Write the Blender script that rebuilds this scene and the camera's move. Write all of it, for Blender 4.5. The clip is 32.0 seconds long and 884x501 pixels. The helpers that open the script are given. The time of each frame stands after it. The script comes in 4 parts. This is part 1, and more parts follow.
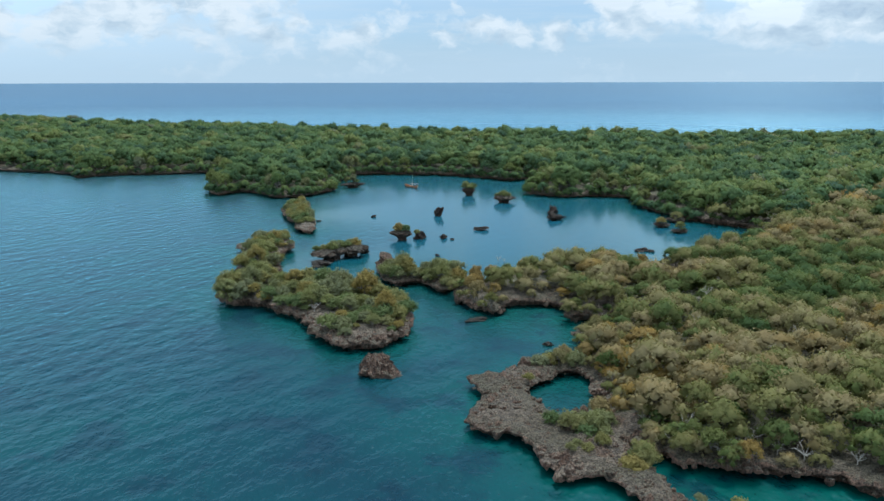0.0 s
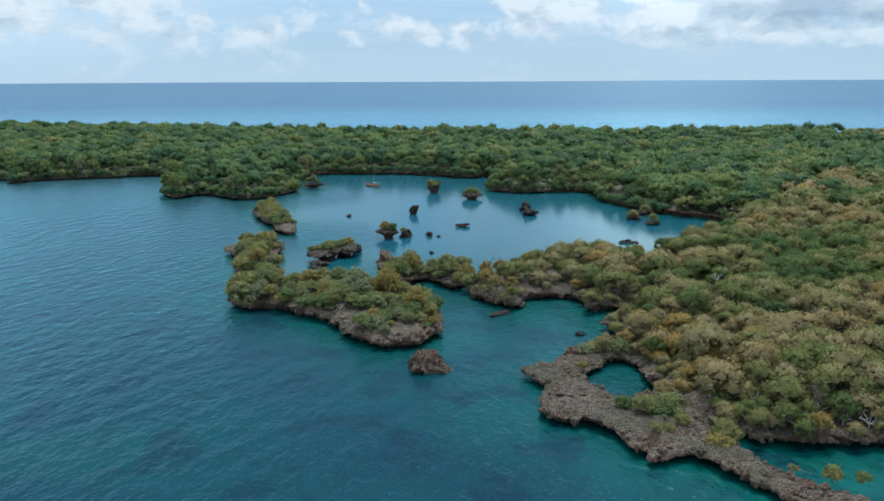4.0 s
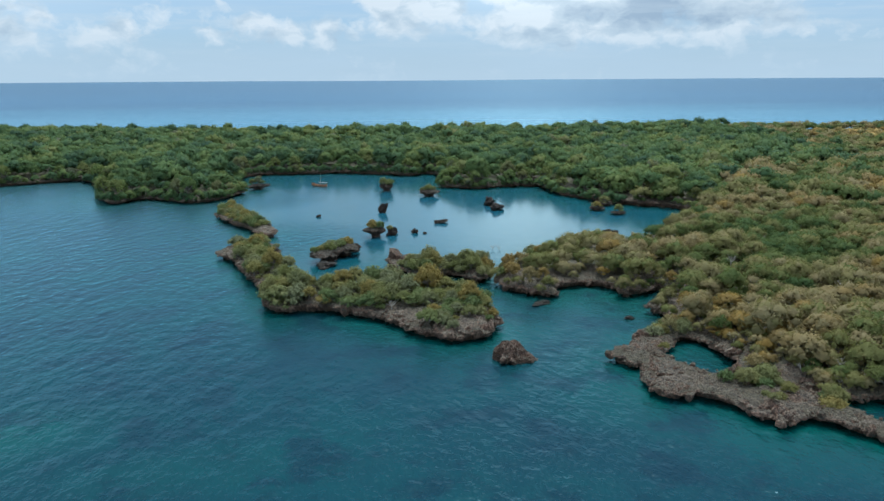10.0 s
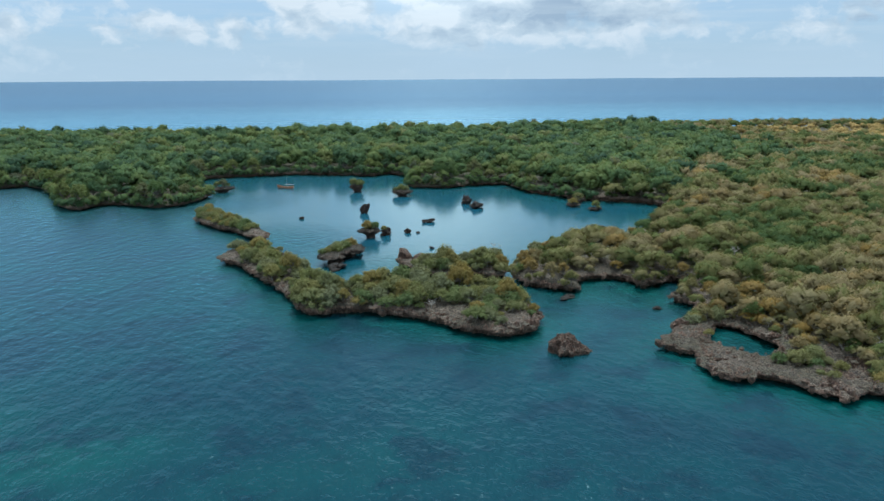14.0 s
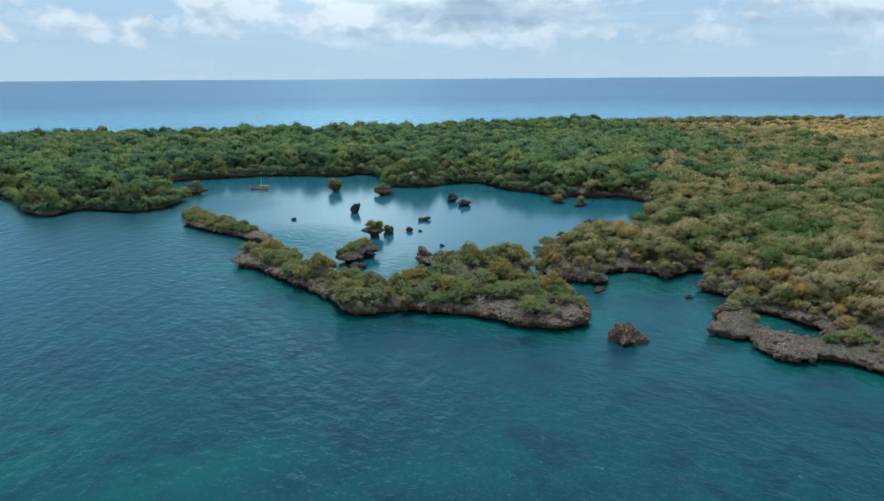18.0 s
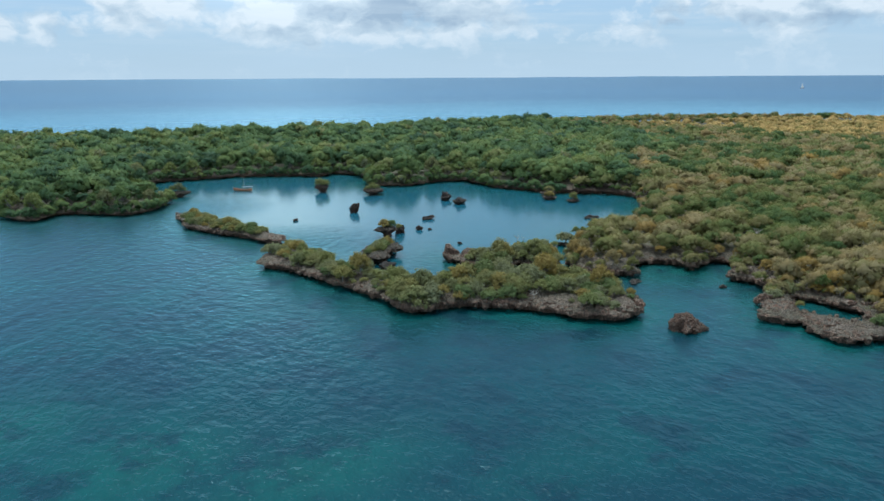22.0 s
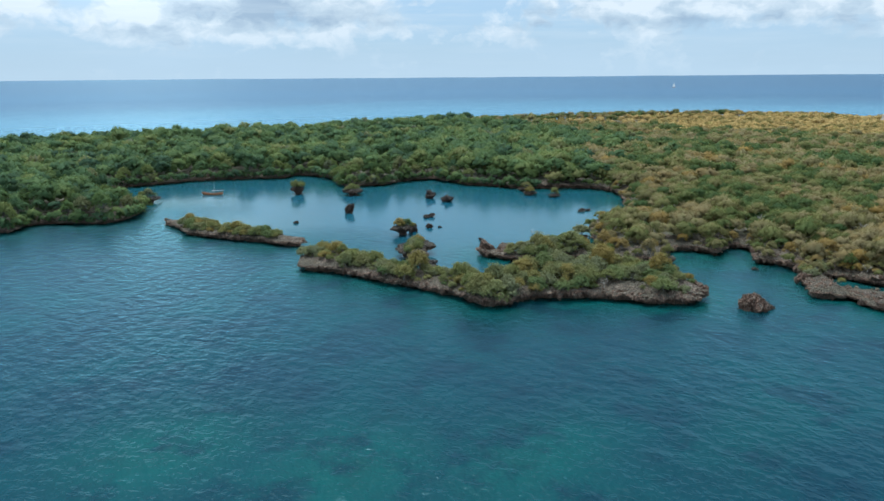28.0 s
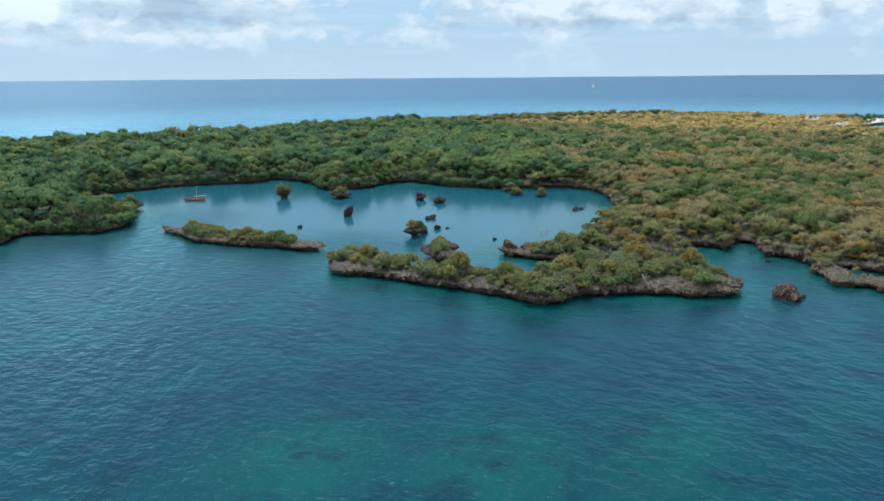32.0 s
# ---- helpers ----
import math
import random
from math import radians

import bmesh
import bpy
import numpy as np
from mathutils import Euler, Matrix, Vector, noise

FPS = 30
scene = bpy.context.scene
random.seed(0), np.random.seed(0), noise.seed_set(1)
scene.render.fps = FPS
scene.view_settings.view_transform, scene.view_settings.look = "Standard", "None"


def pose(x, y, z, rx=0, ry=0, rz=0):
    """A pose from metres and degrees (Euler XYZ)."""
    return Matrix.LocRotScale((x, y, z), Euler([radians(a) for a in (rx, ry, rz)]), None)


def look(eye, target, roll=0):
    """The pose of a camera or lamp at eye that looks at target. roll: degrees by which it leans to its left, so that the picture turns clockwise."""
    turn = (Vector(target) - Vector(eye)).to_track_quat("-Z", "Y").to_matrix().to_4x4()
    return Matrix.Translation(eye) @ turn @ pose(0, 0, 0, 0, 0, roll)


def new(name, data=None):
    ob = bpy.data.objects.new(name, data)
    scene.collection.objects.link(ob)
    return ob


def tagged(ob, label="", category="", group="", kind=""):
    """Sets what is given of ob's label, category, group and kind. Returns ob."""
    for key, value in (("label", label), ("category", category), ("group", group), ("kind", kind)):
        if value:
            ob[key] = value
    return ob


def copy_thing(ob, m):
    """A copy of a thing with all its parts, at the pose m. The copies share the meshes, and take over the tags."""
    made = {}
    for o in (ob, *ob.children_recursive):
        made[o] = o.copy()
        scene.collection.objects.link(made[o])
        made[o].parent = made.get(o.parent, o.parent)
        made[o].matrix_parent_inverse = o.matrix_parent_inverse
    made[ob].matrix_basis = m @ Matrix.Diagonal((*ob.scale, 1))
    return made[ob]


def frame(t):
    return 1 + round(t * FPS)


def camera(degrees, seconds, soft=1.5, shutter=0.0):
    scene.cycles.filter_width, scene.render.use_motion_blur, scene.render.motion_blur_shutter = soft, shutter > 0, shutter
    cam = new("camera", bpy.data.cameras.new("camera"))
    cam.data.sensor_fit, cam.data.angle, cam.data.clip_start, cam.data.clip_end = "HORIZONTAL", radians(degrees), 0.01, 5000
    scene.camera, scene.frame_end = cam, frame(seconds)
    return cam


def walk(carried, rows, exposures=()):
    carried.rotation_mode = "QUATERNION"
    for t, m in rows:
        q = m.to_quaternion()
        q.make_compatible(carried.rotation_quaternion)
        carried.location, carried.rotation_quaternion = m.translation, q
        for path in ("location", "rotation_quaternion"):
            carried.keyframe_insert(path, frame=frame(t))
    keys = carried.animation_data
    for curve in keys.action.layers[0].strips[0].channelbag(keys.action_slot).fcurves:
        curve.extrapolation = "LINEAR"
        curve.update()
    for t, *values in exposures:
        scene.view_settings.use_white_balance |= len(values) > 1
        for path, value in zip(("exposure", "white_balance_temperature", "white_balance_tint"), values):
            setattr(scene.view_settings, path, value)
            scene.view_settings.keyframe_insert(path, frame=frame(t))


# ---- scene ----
cam = camera(61.22, 32.0)
# seconds, x, y, z, yaw, pitch, roll
PATH = [
    (0, 0.00, 0.00, 50.00, 0.00, -12.93, 0.12),
    (0.5, -2.83, -0.15, 49.99, -0.74, -12.93, 0.14),
    (1, -5.64, -0.21, 50.00, -1.52, -12.94, 0.16),
    (1.5, -8.57, -0.26, 49.99, -2.35, -12.95, 0.19),
    (2, -11.41, -0.30, 49.95, -3.17, -12.95, 0.20),
    (2.5, -14.30, -0.20, 49.89, -4.00, -12.96, 0.21),
    (3, -17.21, -0.18, 49.82, -5.00, -12.98, 0.23),
    (3.5, -20.10, -0.14, 49.73, -5.90, -12.99, 0.24),
    (5.5, -32.26, 0.54, 49.44, -9.36, -13.02, 0.32),
    (6, -35.32, 0.91, 49.39, -10.34, -13.03, 0.32),
    (6.5, -38.36, 1.41, 49.34, -11.26, -13.04, 0.31),
    (7, -41.48, 1.87, 49.34, -12.07, -13.04, 0.32),
    (7.5, -44.45, 2.34, 49.35, -12.80, -13.05, 0.31),
    (8, -47.31, 2.98, 49.28, -13.50, -13.05, 0.31),
    (8.5, -50.21, 3.66, 49.22, -14.25, -13.07, 0.30),
    (9, -53.14, 4.37, 49.19, -15.05, -13.07, 0.31),
    (9.5, -56.09, 5.08, 49.13, -15.86, -13.08, 0.33),
    (10, -59.15, 5.96, 49.10, -16.76, -13.09, 0.35),
    (10.5, -62.32, 6.72, 49.14, -17.73, -13.10, 0.36),
    (11, -65.43, 7.40, 49.21, -18.73, -13.11, 0.36),
    (11.5, -68.57, 8.06, 49.28, -19.64, -13.11, 0.37),
    (12, -71.70, 8.90, 49.35, -20.34, -13.12, 0.37),
    (12.5, -74.71, 9.74, 49.40, -21.05, -13.13, 0.36),
    (13, -77.76, 10.74, 49.41, -21.91, -13.14, 0.36),
    (13.5, -80.71, 11.68, 49.43, -22.70, -13.14, 0.36),
    (14, -83.80, 12.76, 49.45, -23.49, -13.15, 0.35),
    (14.5, -86.89, 13.87, 49.47, -24.20, -13.15, 0.36),
    (16.5, -99.00, 18.78, 49.37, -27.30, -13.17, 0.36),
    (17, -102.21, 20.25, 49.31, -28.15, -13.18, 0.37),
    (17.5, -105.30, 21.69, 49.28, -29.00, -13.19, 0.37),
    (18, -108.19, 23.24, 49.26, -29.75, -13.20, 0.34),
    (18.5, -111.04, 24.80, 49.20, -30.47, -13.20, 0.33),
    (19, -113.86, 26.29, 49.15, -31.27, -13.21, 0.36),
    (19.5, -116.65, 27.83, 49.10, -31.94, -13.21, 0.38),
    (20, -119.47, 29.48, 49.09, -32.49, -13.22, 0.38),
    (20.5, -122.45, 31.25, 49.13, -33.16, -13.23, 0.36),
    (21, -125.55, 32.96, 49.17, -33.93, -13.25, 0.33),
    (21.5, -128.55, 34.73, 49.19, -34.66, -13.26, 0.31),
    (22, -131.47, 36.44, 49.21, -35.43, -13.27, 0.33),
    (22.5, -134.30, 38.13, 49.22, -36.22, -13.28, 0.36),
    (23, -137.08, 39.95, 49.21, -37.02, -13.28, 0.38),
    (23.5, -139.94, 41.88, 49.17, -37.85, -13.28, 0.40),
    (24, -142.78, 43.81, 49.13, -38.63, -13.28, 0.39),
    (24.5, -145.56, 45.86, 49.09, -39.41, -13.28, 0.38),
    (25, -148.34, 47.91, 49.00, -40.22, -13.28, 0.40),
    (25.5, -151.02, 50.03, 48.98, -40.99, -13.28, 0.40),
    (27.5, -162.18, 58.85, 48.92, -43.94, -13.29, 0.45),
    (28, -164.92, 61.07, 48.96, -44.62, -13.29, 0.44),
    (28.5, -167.56, 63.38, 49.06, -45.36, -13.28, 0.42),
    (29, -170.35, 65.70, 49.14, -46.15, -13.28, 0.42),
    (29.5, -173.11, 68.09, 49.22, -46.96, -13.28, 0.44),
    (30, -175.81, 70.61, 49.33, -47.78, -13.28, 0.45),
    (30.5, -178.60, 73.27, 49.44, -48.65, -13.28, 0.47),
    (31, -181.42, 75.65, 49.58, -49.54, -13.28, 0.47),
    (31.5, -184.01, 78.23, 49.70, -50.24, -13.26, 0.47),
    (32, -186.22, 80.91, 49.76, -50.91, -13.27, 0.44),
]
walk(cam, [(t, pose(x, y, z, 90 + pitch, roll, yaw)) for t, x, y, z, yaw, pitch, roll in PATH],
     exposures=[(0.0, -0.04, 5450, 4), (12.0, -0.13, 5450, 4), (20.0, -0.10, 5450, 4), (32.0, 0.03, 5450, 4)])

# ---------------------------------------------------------------- light
SUN_AZIMUTH, SUN_HEIGHT = 24.0, 65.0      # degrees to the right of +y, degrees up
sun = new("sun", bpy.data.lights.new("sun", "SUN"))
sun.data.energy, sun.data.angle, sun.data.color = 3.4, radians(16), (1.0, 0.93, 0.80)
sun.matrix_world = look((0, 0, 300), (-300 * math.sin(radians(SUN_AZIMUTH)), -300 * math.cos(radians(SUN_AZIMUTH)), 300 - 300 * math.tan(radians(SUN_HEIGHT))))


class Nodes:
    """A small hand for node trees."""

    def __init__(self, tree):
        self.tree = tree
        tree.nodes.clear()

    def add(self, kind, **given):
        node = self.tree.nodes.new(kind)
        for key, value in given.items():
            if key in node.inputs:
                self.put(node.inputs[key], value)
            else:
                setattr(node, key, value)
        return node

    def put(self, socket, value):
        if hasattr(value, "is_output"):
            self.tree.links.new(value, socket)
        else:
            socket.default_value = value

    def noise(self, vector, scale, detail=4.0, rough=0.55):
        n = self.add("ShaderNodeTexNoise")
        self.put(n.inputs["Vector"], vector)
        n.inputs["Scale"].default_value, n.inputs["Detail"].default_value, n.inputs["Roughness"].default_value = scale, detail, rough
        return n.outputs["Fac"]

    def ramp(self, fac, *stops):
        r = self.add("ShaderNodeValToRGB")
        self.put(r.inputs["Fac"], fac)
        e = r.color_ramp.elements
        while len(e) < len(stops):
            e.new(0.5)
        for el, (at, colour) in zip(e, stops):
            el.position = at
            el.color = (*colour, 1) if isinstance(colour, tuple) else (colour, colour, colour, 1)
        return r.outputs["Color"]

    def mix(self, fac, a, b, how="MIX"):
        m = self.add("ShaderNodeMix", data_type="RGBA", blend_type=how)
        for socket, value in ((m.inputs[0], fac), (m.inputs[6], a), (m.inputs[7], b)):
            self.put(socket, (*value, 1) if isinstance(value, tuple) else value)
        return m.outputs[2]

    def math(self, how, a, b=0.0, clamp=False):
        m = self.add("ShaderNodeMath", operation=how, use_clamp=clamp)
        self.put(m.inputs[0], a), self.put(m.inputs[1], b)
        return m.outputs[0]

    def scaled(self, vector, by):
        m = self.add("ShaderNodeMapping")
        self.put(m.inputs["Vector"], vector)
        m.inputs["Scale"].default_value = by
        return m.outputs["Vector"]


def sky():
    world = bpy.data.worlds.new("sky")
    scene.world = world
    world.use_nodes = True
    n = Nodes(world.node_tree)
    air = n.add("ShaderNodeTexSky", sky_type="NISHITA", sun_disc=False, sun_elevation=radians(SUN_HEIGHT),
                sun_rotation=radians(SUN_AZIMUTH), air_density=1.0, dust_density=1.2, ozone_density=1.4)
    blue = n.mix(1.0, air.outputs["Color"], (0.062, 0.084, 0.110), "MULTIPLY")
    way = n.add("ShaderNodeTexCoord").outputs["Generated"]
    part = n.add("ShaderNodeSeparateXYZ", Vector=way)
    up = part.outputs["Z"]
    # a thin bright veil, heaped clouds over the sea, and unseen sky set to light water and woods
    veil = n.noise(n.scaled(way, (1.2, 1.2, 6.0)), 2.2, 6, 0.6)
    blue = n.mix(n.ramp(veil, (0.34, 0.35), (0.66, 0.95)), blue, (0.50, 0.60, 0.68))
    round_about = n.math("ARCTAN2", part.outputs["X"], part.outputs["Y"])

    def lobe(azimuth, height, wide, tall):
        """A soft spot of the sky, in degrees round and up."""
        a = n.math("DIVIDE", n.math("SUBTRACT", round_about, radians(azimuth)), radians(wide))
        b = n.math("DIVIDE", n.math("SUBTRACT", up, math.sin(radians(height))), radians(tall))
        return n.math("EXPONENT", n.math("MULTIPLY", n.math("ADD", n.math("MULTIPLY", a, a), n.math("MULTIPLY", b, b)), -1.0))

    def total(*terms):
        out = None
        for spot, weight in terms:
            out = n.math("MULTIPLY", spot, weight) if out is None else n.math("ADD", out, n.math("MULTIPLY", spot, weight))
        return out

    # dark blue above the view, set to deepen what the near water reflects
    blue = n.mix(n.ramp(up, (0.22, 0.0), (0.36, 0.92)), blue, (0.045, 0.20, 0.42))
    # added bright band above the view, with a gap under the sun, to tune the water's reflections
    gap = n.math("SUBTRACT", 1.0, n.math("MULTIPLY", lobe(15, 18, 27, 24), 0.85))
    band = n.ramp(up, (0.092, 0.0), (0.13, 0.8), (0.36, 0.7), (0.52, 0.0))
    blue = n.mix(n.math("MULTIPLY", band, gap), blue, (1.02, 1.12, 1.14))
    # added pale patch out of view, brightens the water on the left
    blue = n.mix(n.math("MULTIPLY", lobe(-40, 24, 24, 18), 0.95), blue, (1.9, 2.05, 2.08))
    # unseen overhead sky raised as fill light for the woods
    blue = n.mix(n.ramp(up, (0.62, 0.0), (0.86, 0.9)), blue, (4.3, 4.4, 4.5))
    # heaped clouds over the sea, on a lattice of azimuth and height
    flat = n.add("ShaderNodeCombineXYZ", X=round_about, Y=n.math("MULTIPLY", up, 1.35)).outputs[0]
    warp = n.add("ShaderNodeTexNoise", Vector=flat, Scale=34.0, Detail=3.0)
    bent = n.mix(0.016, flat, warp.outputs["Color"], "LINEAR_LIGHT")
    billow = n.noise(bent, 23.0, 6, 0.56)
    broad = n.noise(n.scaled(bent, (1.0, 1.5, 1.0)), 8.0, 4, 0.5)
    heap = n.math("ADD", n.math("MULTIPLY", billow, 0.46), n.math("MULTIPLY", broad, 0.54))
    cover = total((lobe(24, 5.2, 4.2, 1.9), 0.17), (lobe(31, 5.0, 5.0, 1.9), 0.17), (lobe(38, 5.2, 2.6, 1.8), 0.10), (lobe(58, 5.2, 8.0, 1.4), 0.20), (lobe(74, 5.2, 8.0, 1.8), 0.17),
                  (lobe(13, 4.4, 2.2, 1.5), 0.10), (lobe(6, 3.2, 5.0, 0.9), 0.05), (lobe(-16, 4.0, 4.0, 1.6), 0.08), (lobe(-26, 3.6, 6.0, 1.6), 0.10),
                  (lobe(46, 4.8, 3.6, 1.4), -0.14), (lobe(2, 5.2, 7.0, 0.8), -0.10), (lobe(30, 0.9, 400.0, 1.7), -0.09))
    heap = n.math("ADD", heap, cover)
    mask = n.ramp(heap, (0.455, 0.0), (0.505, 0.55), (0.56, 1.0))
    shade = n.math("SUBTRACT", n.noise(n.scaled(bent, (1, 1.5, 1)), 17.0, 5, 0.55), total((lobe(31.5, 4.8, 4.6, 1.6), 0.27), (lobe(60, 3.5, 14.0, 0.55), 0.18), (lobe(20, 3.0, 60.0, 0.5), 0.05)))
    tone = n.ramp(shade, (0.22, (0.42, 0.50, 0.58)), (0.40, (0.64, 0.70, 0.73)), (0.53, (0.87, 0.87, 0.85)))
    cloudy = n.mix(mask, n.mix(0.4, blue, (0.66, 0.78, 0.86)), tone)
    streaks = n.noise(n.scaled(flat, (5.0, 42.0, 1.0)), 1.0, 5, 0.6)
    cloudy = n.mix(n.math("MULTIPLY", n.ramp(streaks, (0.48, 0.0), (0.66, 0.45)), n.ramp(up, (0.02, 0.5), (0.07, 1.0), (0.14, 0.0))), cloudy, (0.72, 0.76, 0.77))
    # the lit cloud under the sun, brightened above the view to whiten the water, and the haze over the water
    cloudy = n.mix(n.math("MULTIPLY", lobe(SUN_AZIMUTH - 1, 11.5, 7.0, 4.3), 0.85), cloudy, (2.35, 2.3, 2.1))
    haze = n.ramp(up, (0.0, 1.0), (0.022, 0.72), (0.062, 0.0))
    cloudy = n.mix(n.math("MULTIPLY", haze, 0.85), cloudy, (0.60, 0.69, 0.74))
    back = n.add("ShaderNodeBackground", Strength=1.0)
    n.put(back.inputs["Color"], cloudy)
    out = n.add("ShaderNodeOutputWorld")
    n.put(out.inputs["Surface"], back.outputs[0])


sky()


# ---------------------------------------------------------------- materials
def material(name):
    m = bpy.data.materials.new(name)
    m.use_nodes = True
    return m, Nodes(m.node_tree)


def finish(n, colour, rough=0.8, metal=0.0, bump=None, strength=0.5, distance=0.1, **more):
    p = n.add("ShaderNodeBsdfPrincipled", **more)
    n.put(p.inputs["Base Color"], (*colour, 1) if isinstance(colour, tuple) else colour)
    n.put(p.inputs["Roughness"], rough)
    n.put(p.inputs["Metallic"], metal)
    if bump is not None:
        b = n.add("ShaderNodeBump", Strength=strength, Distance=distance)
        n.put(b.inputs["Height"], bump)
        n.put(p.inputs["Normal"], b.outputs["Normal"])
    out = n.add("ShaderNodeOutputMaterial")
    n.put(out.inputs["Surface"], p.outputs[0])
    return p


def place(n):
    return n.add("ShaderNodeNewGeometry").outputs["Position"]


def rock_material(name="coral_rock", wet=1.0):
    """Pitted coral limestone; wet below one for rock that the water keeps dark."""
    m, n = material(name)
    at = place(n)
    big, mid, fine = n.noise(at, 0.12, 4), n.noise(at, 0.9, 6, 0.65), n.noise(at, 3.2, 6, 0.72)
    pits = n.add("ShaderNodeTexVoronoi", feature="F1", Vector=at, Scale=2.2)
    flutes = n.noise(n.scaled(at, (2.6, 2.6, 0.35)), 1.0, 5, 0.6)
    grey = n.ramp(mid, (0.3, (0.070, 0.054, 0.042)), (0.52, (0.218, 0.168, 0.120)), (0.75, (0.410, 0.322, 0.236)))
    rust = n.ramp(flutes, (0.3, (0.120, 0.056, 0.040)), (0.7, (0.460, 0.268, 0.172)))
    normal = n.add("ShaderNodeNewGeometry").outputs["Normal"]
    side = n.math("SUBTRACT", 1.0, n.math("ABSOLUTE", n.add("ShaderNodeSeparateXYZ", Vector=normal).outputs["Z"]))
    col = n.mix(n.math("MULTIPLY", n.ramp(side, (0.10, 0.0), (0.45, 1.0)), 0.9), grey, rust)
    col = n.mix(n.math("MULTIPLY", n.ramp(big, (0.40, 0.0), (0.58, 0.7)), n.ramp(side, (0.15, 1.0), (0.5, 0.25))), col, (0.110, 0.098, 0.056))
    # pits and cracks: the shade in their hollows is put into the colour
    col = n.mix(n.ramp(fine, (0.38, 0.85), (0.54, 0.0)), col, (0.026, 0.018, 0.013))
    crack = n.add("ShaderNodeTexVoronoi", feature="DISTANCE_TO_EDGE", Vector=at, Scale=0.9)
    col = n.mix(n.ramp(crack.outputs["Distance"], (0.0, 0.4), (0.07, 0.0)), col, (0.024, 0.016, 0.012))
    col = n.mix(1.0, col, (wet, wet, wet), "MULTIPLY")
    hgt = n.math("ADD", n.math("MULTIPLY", pits.outputs["Distance"], 0.6), n.math("ADD", fine, flutes))
    finish(n, col, 0.9, bump=hgt, strength=1.0, distance=0.9)
    return m


def ground_material():
    m, n = material("woodland_floor")
    at = place(n)
    mid, fine = n.noise(at, 0.25, 5), n.noise(at, 2.5, 6, 0.7)
    col = n.mix(n.ramp(mid, (0.4, 0.0), (0.6, 1.0)), (0.10, 0.085, 0.06), (0.055, 0.06, 0.025))
    col = n.mix(n.ramp(fine, (0.45, 0.0), (0.7, 0.6)), col, (0.17, 0.14, 0.10))
    finish(n, col, 0.95, bump=fine, strength=0.8, distance=0.3)
    return m


def leaf_material(name, *stops):
    """Foliage whose hue runs over the given colours, by tree and by leaf."""
    m, n = material(name)
    tree = n.add("ShaderNodeAttribute", attribute_name="tone").outputs["Fac"]
    own = n.add("ShaderNodeObjectInfo").outputs["Random"]
    leaf = n.add("ShaderNodeNewGeometry").outputs["Random Per Island"]
    many = n.add("ShaderNodeAttribute", attribute_name="many").outputs["Fac"]     # one for a whole wood, nought for a lone tree
    own = n.math("MULTIPLY", own, n.math("SUBTRACT", 0.93, many, True))
    where = n.math("PINGPONG", n.math("ADD", tree, own), 1.0)
    col = n.ramp(where, *stops)
    col = n.mix(n.ramp(leaf, (0.0, 0.14), (0.5, 0.0)), col, (0.026, 0.038, 0.014))
    col = n.mix(n.ramp(leaf, (0.75, 0.0), (1.0, 0.2)), col, (0.19, 0.18, 0.08))
    p = n.add("ShaderNodeBsdfPrincipled", Roughness=0.62)
    n.put(p.inputs["Base Color"], col)
    p.inputs["Specular IOR Level"].default_value = 0.08
    t = n.add("ShaderNodeBsdfTranslucent")
    n.put(t.inputs["Color"], n.mix(0.4, col, (0.12, 0.14, 0.02)))
    s = n.add("ShaderNodeMixShader", Fac=0.45)
    n.put(s.inputs[1], p.outputs[0]), n.put(s.inputs[2], t.outputs[0])
    out = n.add("ShaderNodeOutputMaterial")
    n.put(out.inputs["Surface"], s.outputs[0])
    return m


def plain_material(name, dark, light, scale=3.0, rough=0.7, metal=0.0):
    m, n = material(name)
    at = place(n)
    v = n.noise(at, scale, 6, 0.65)
    finish(n, n.ramp(v, (0.35, dark), (0.65, light)), rough, metal, bump=v, strength=0.35, distance=0.05)
    return m


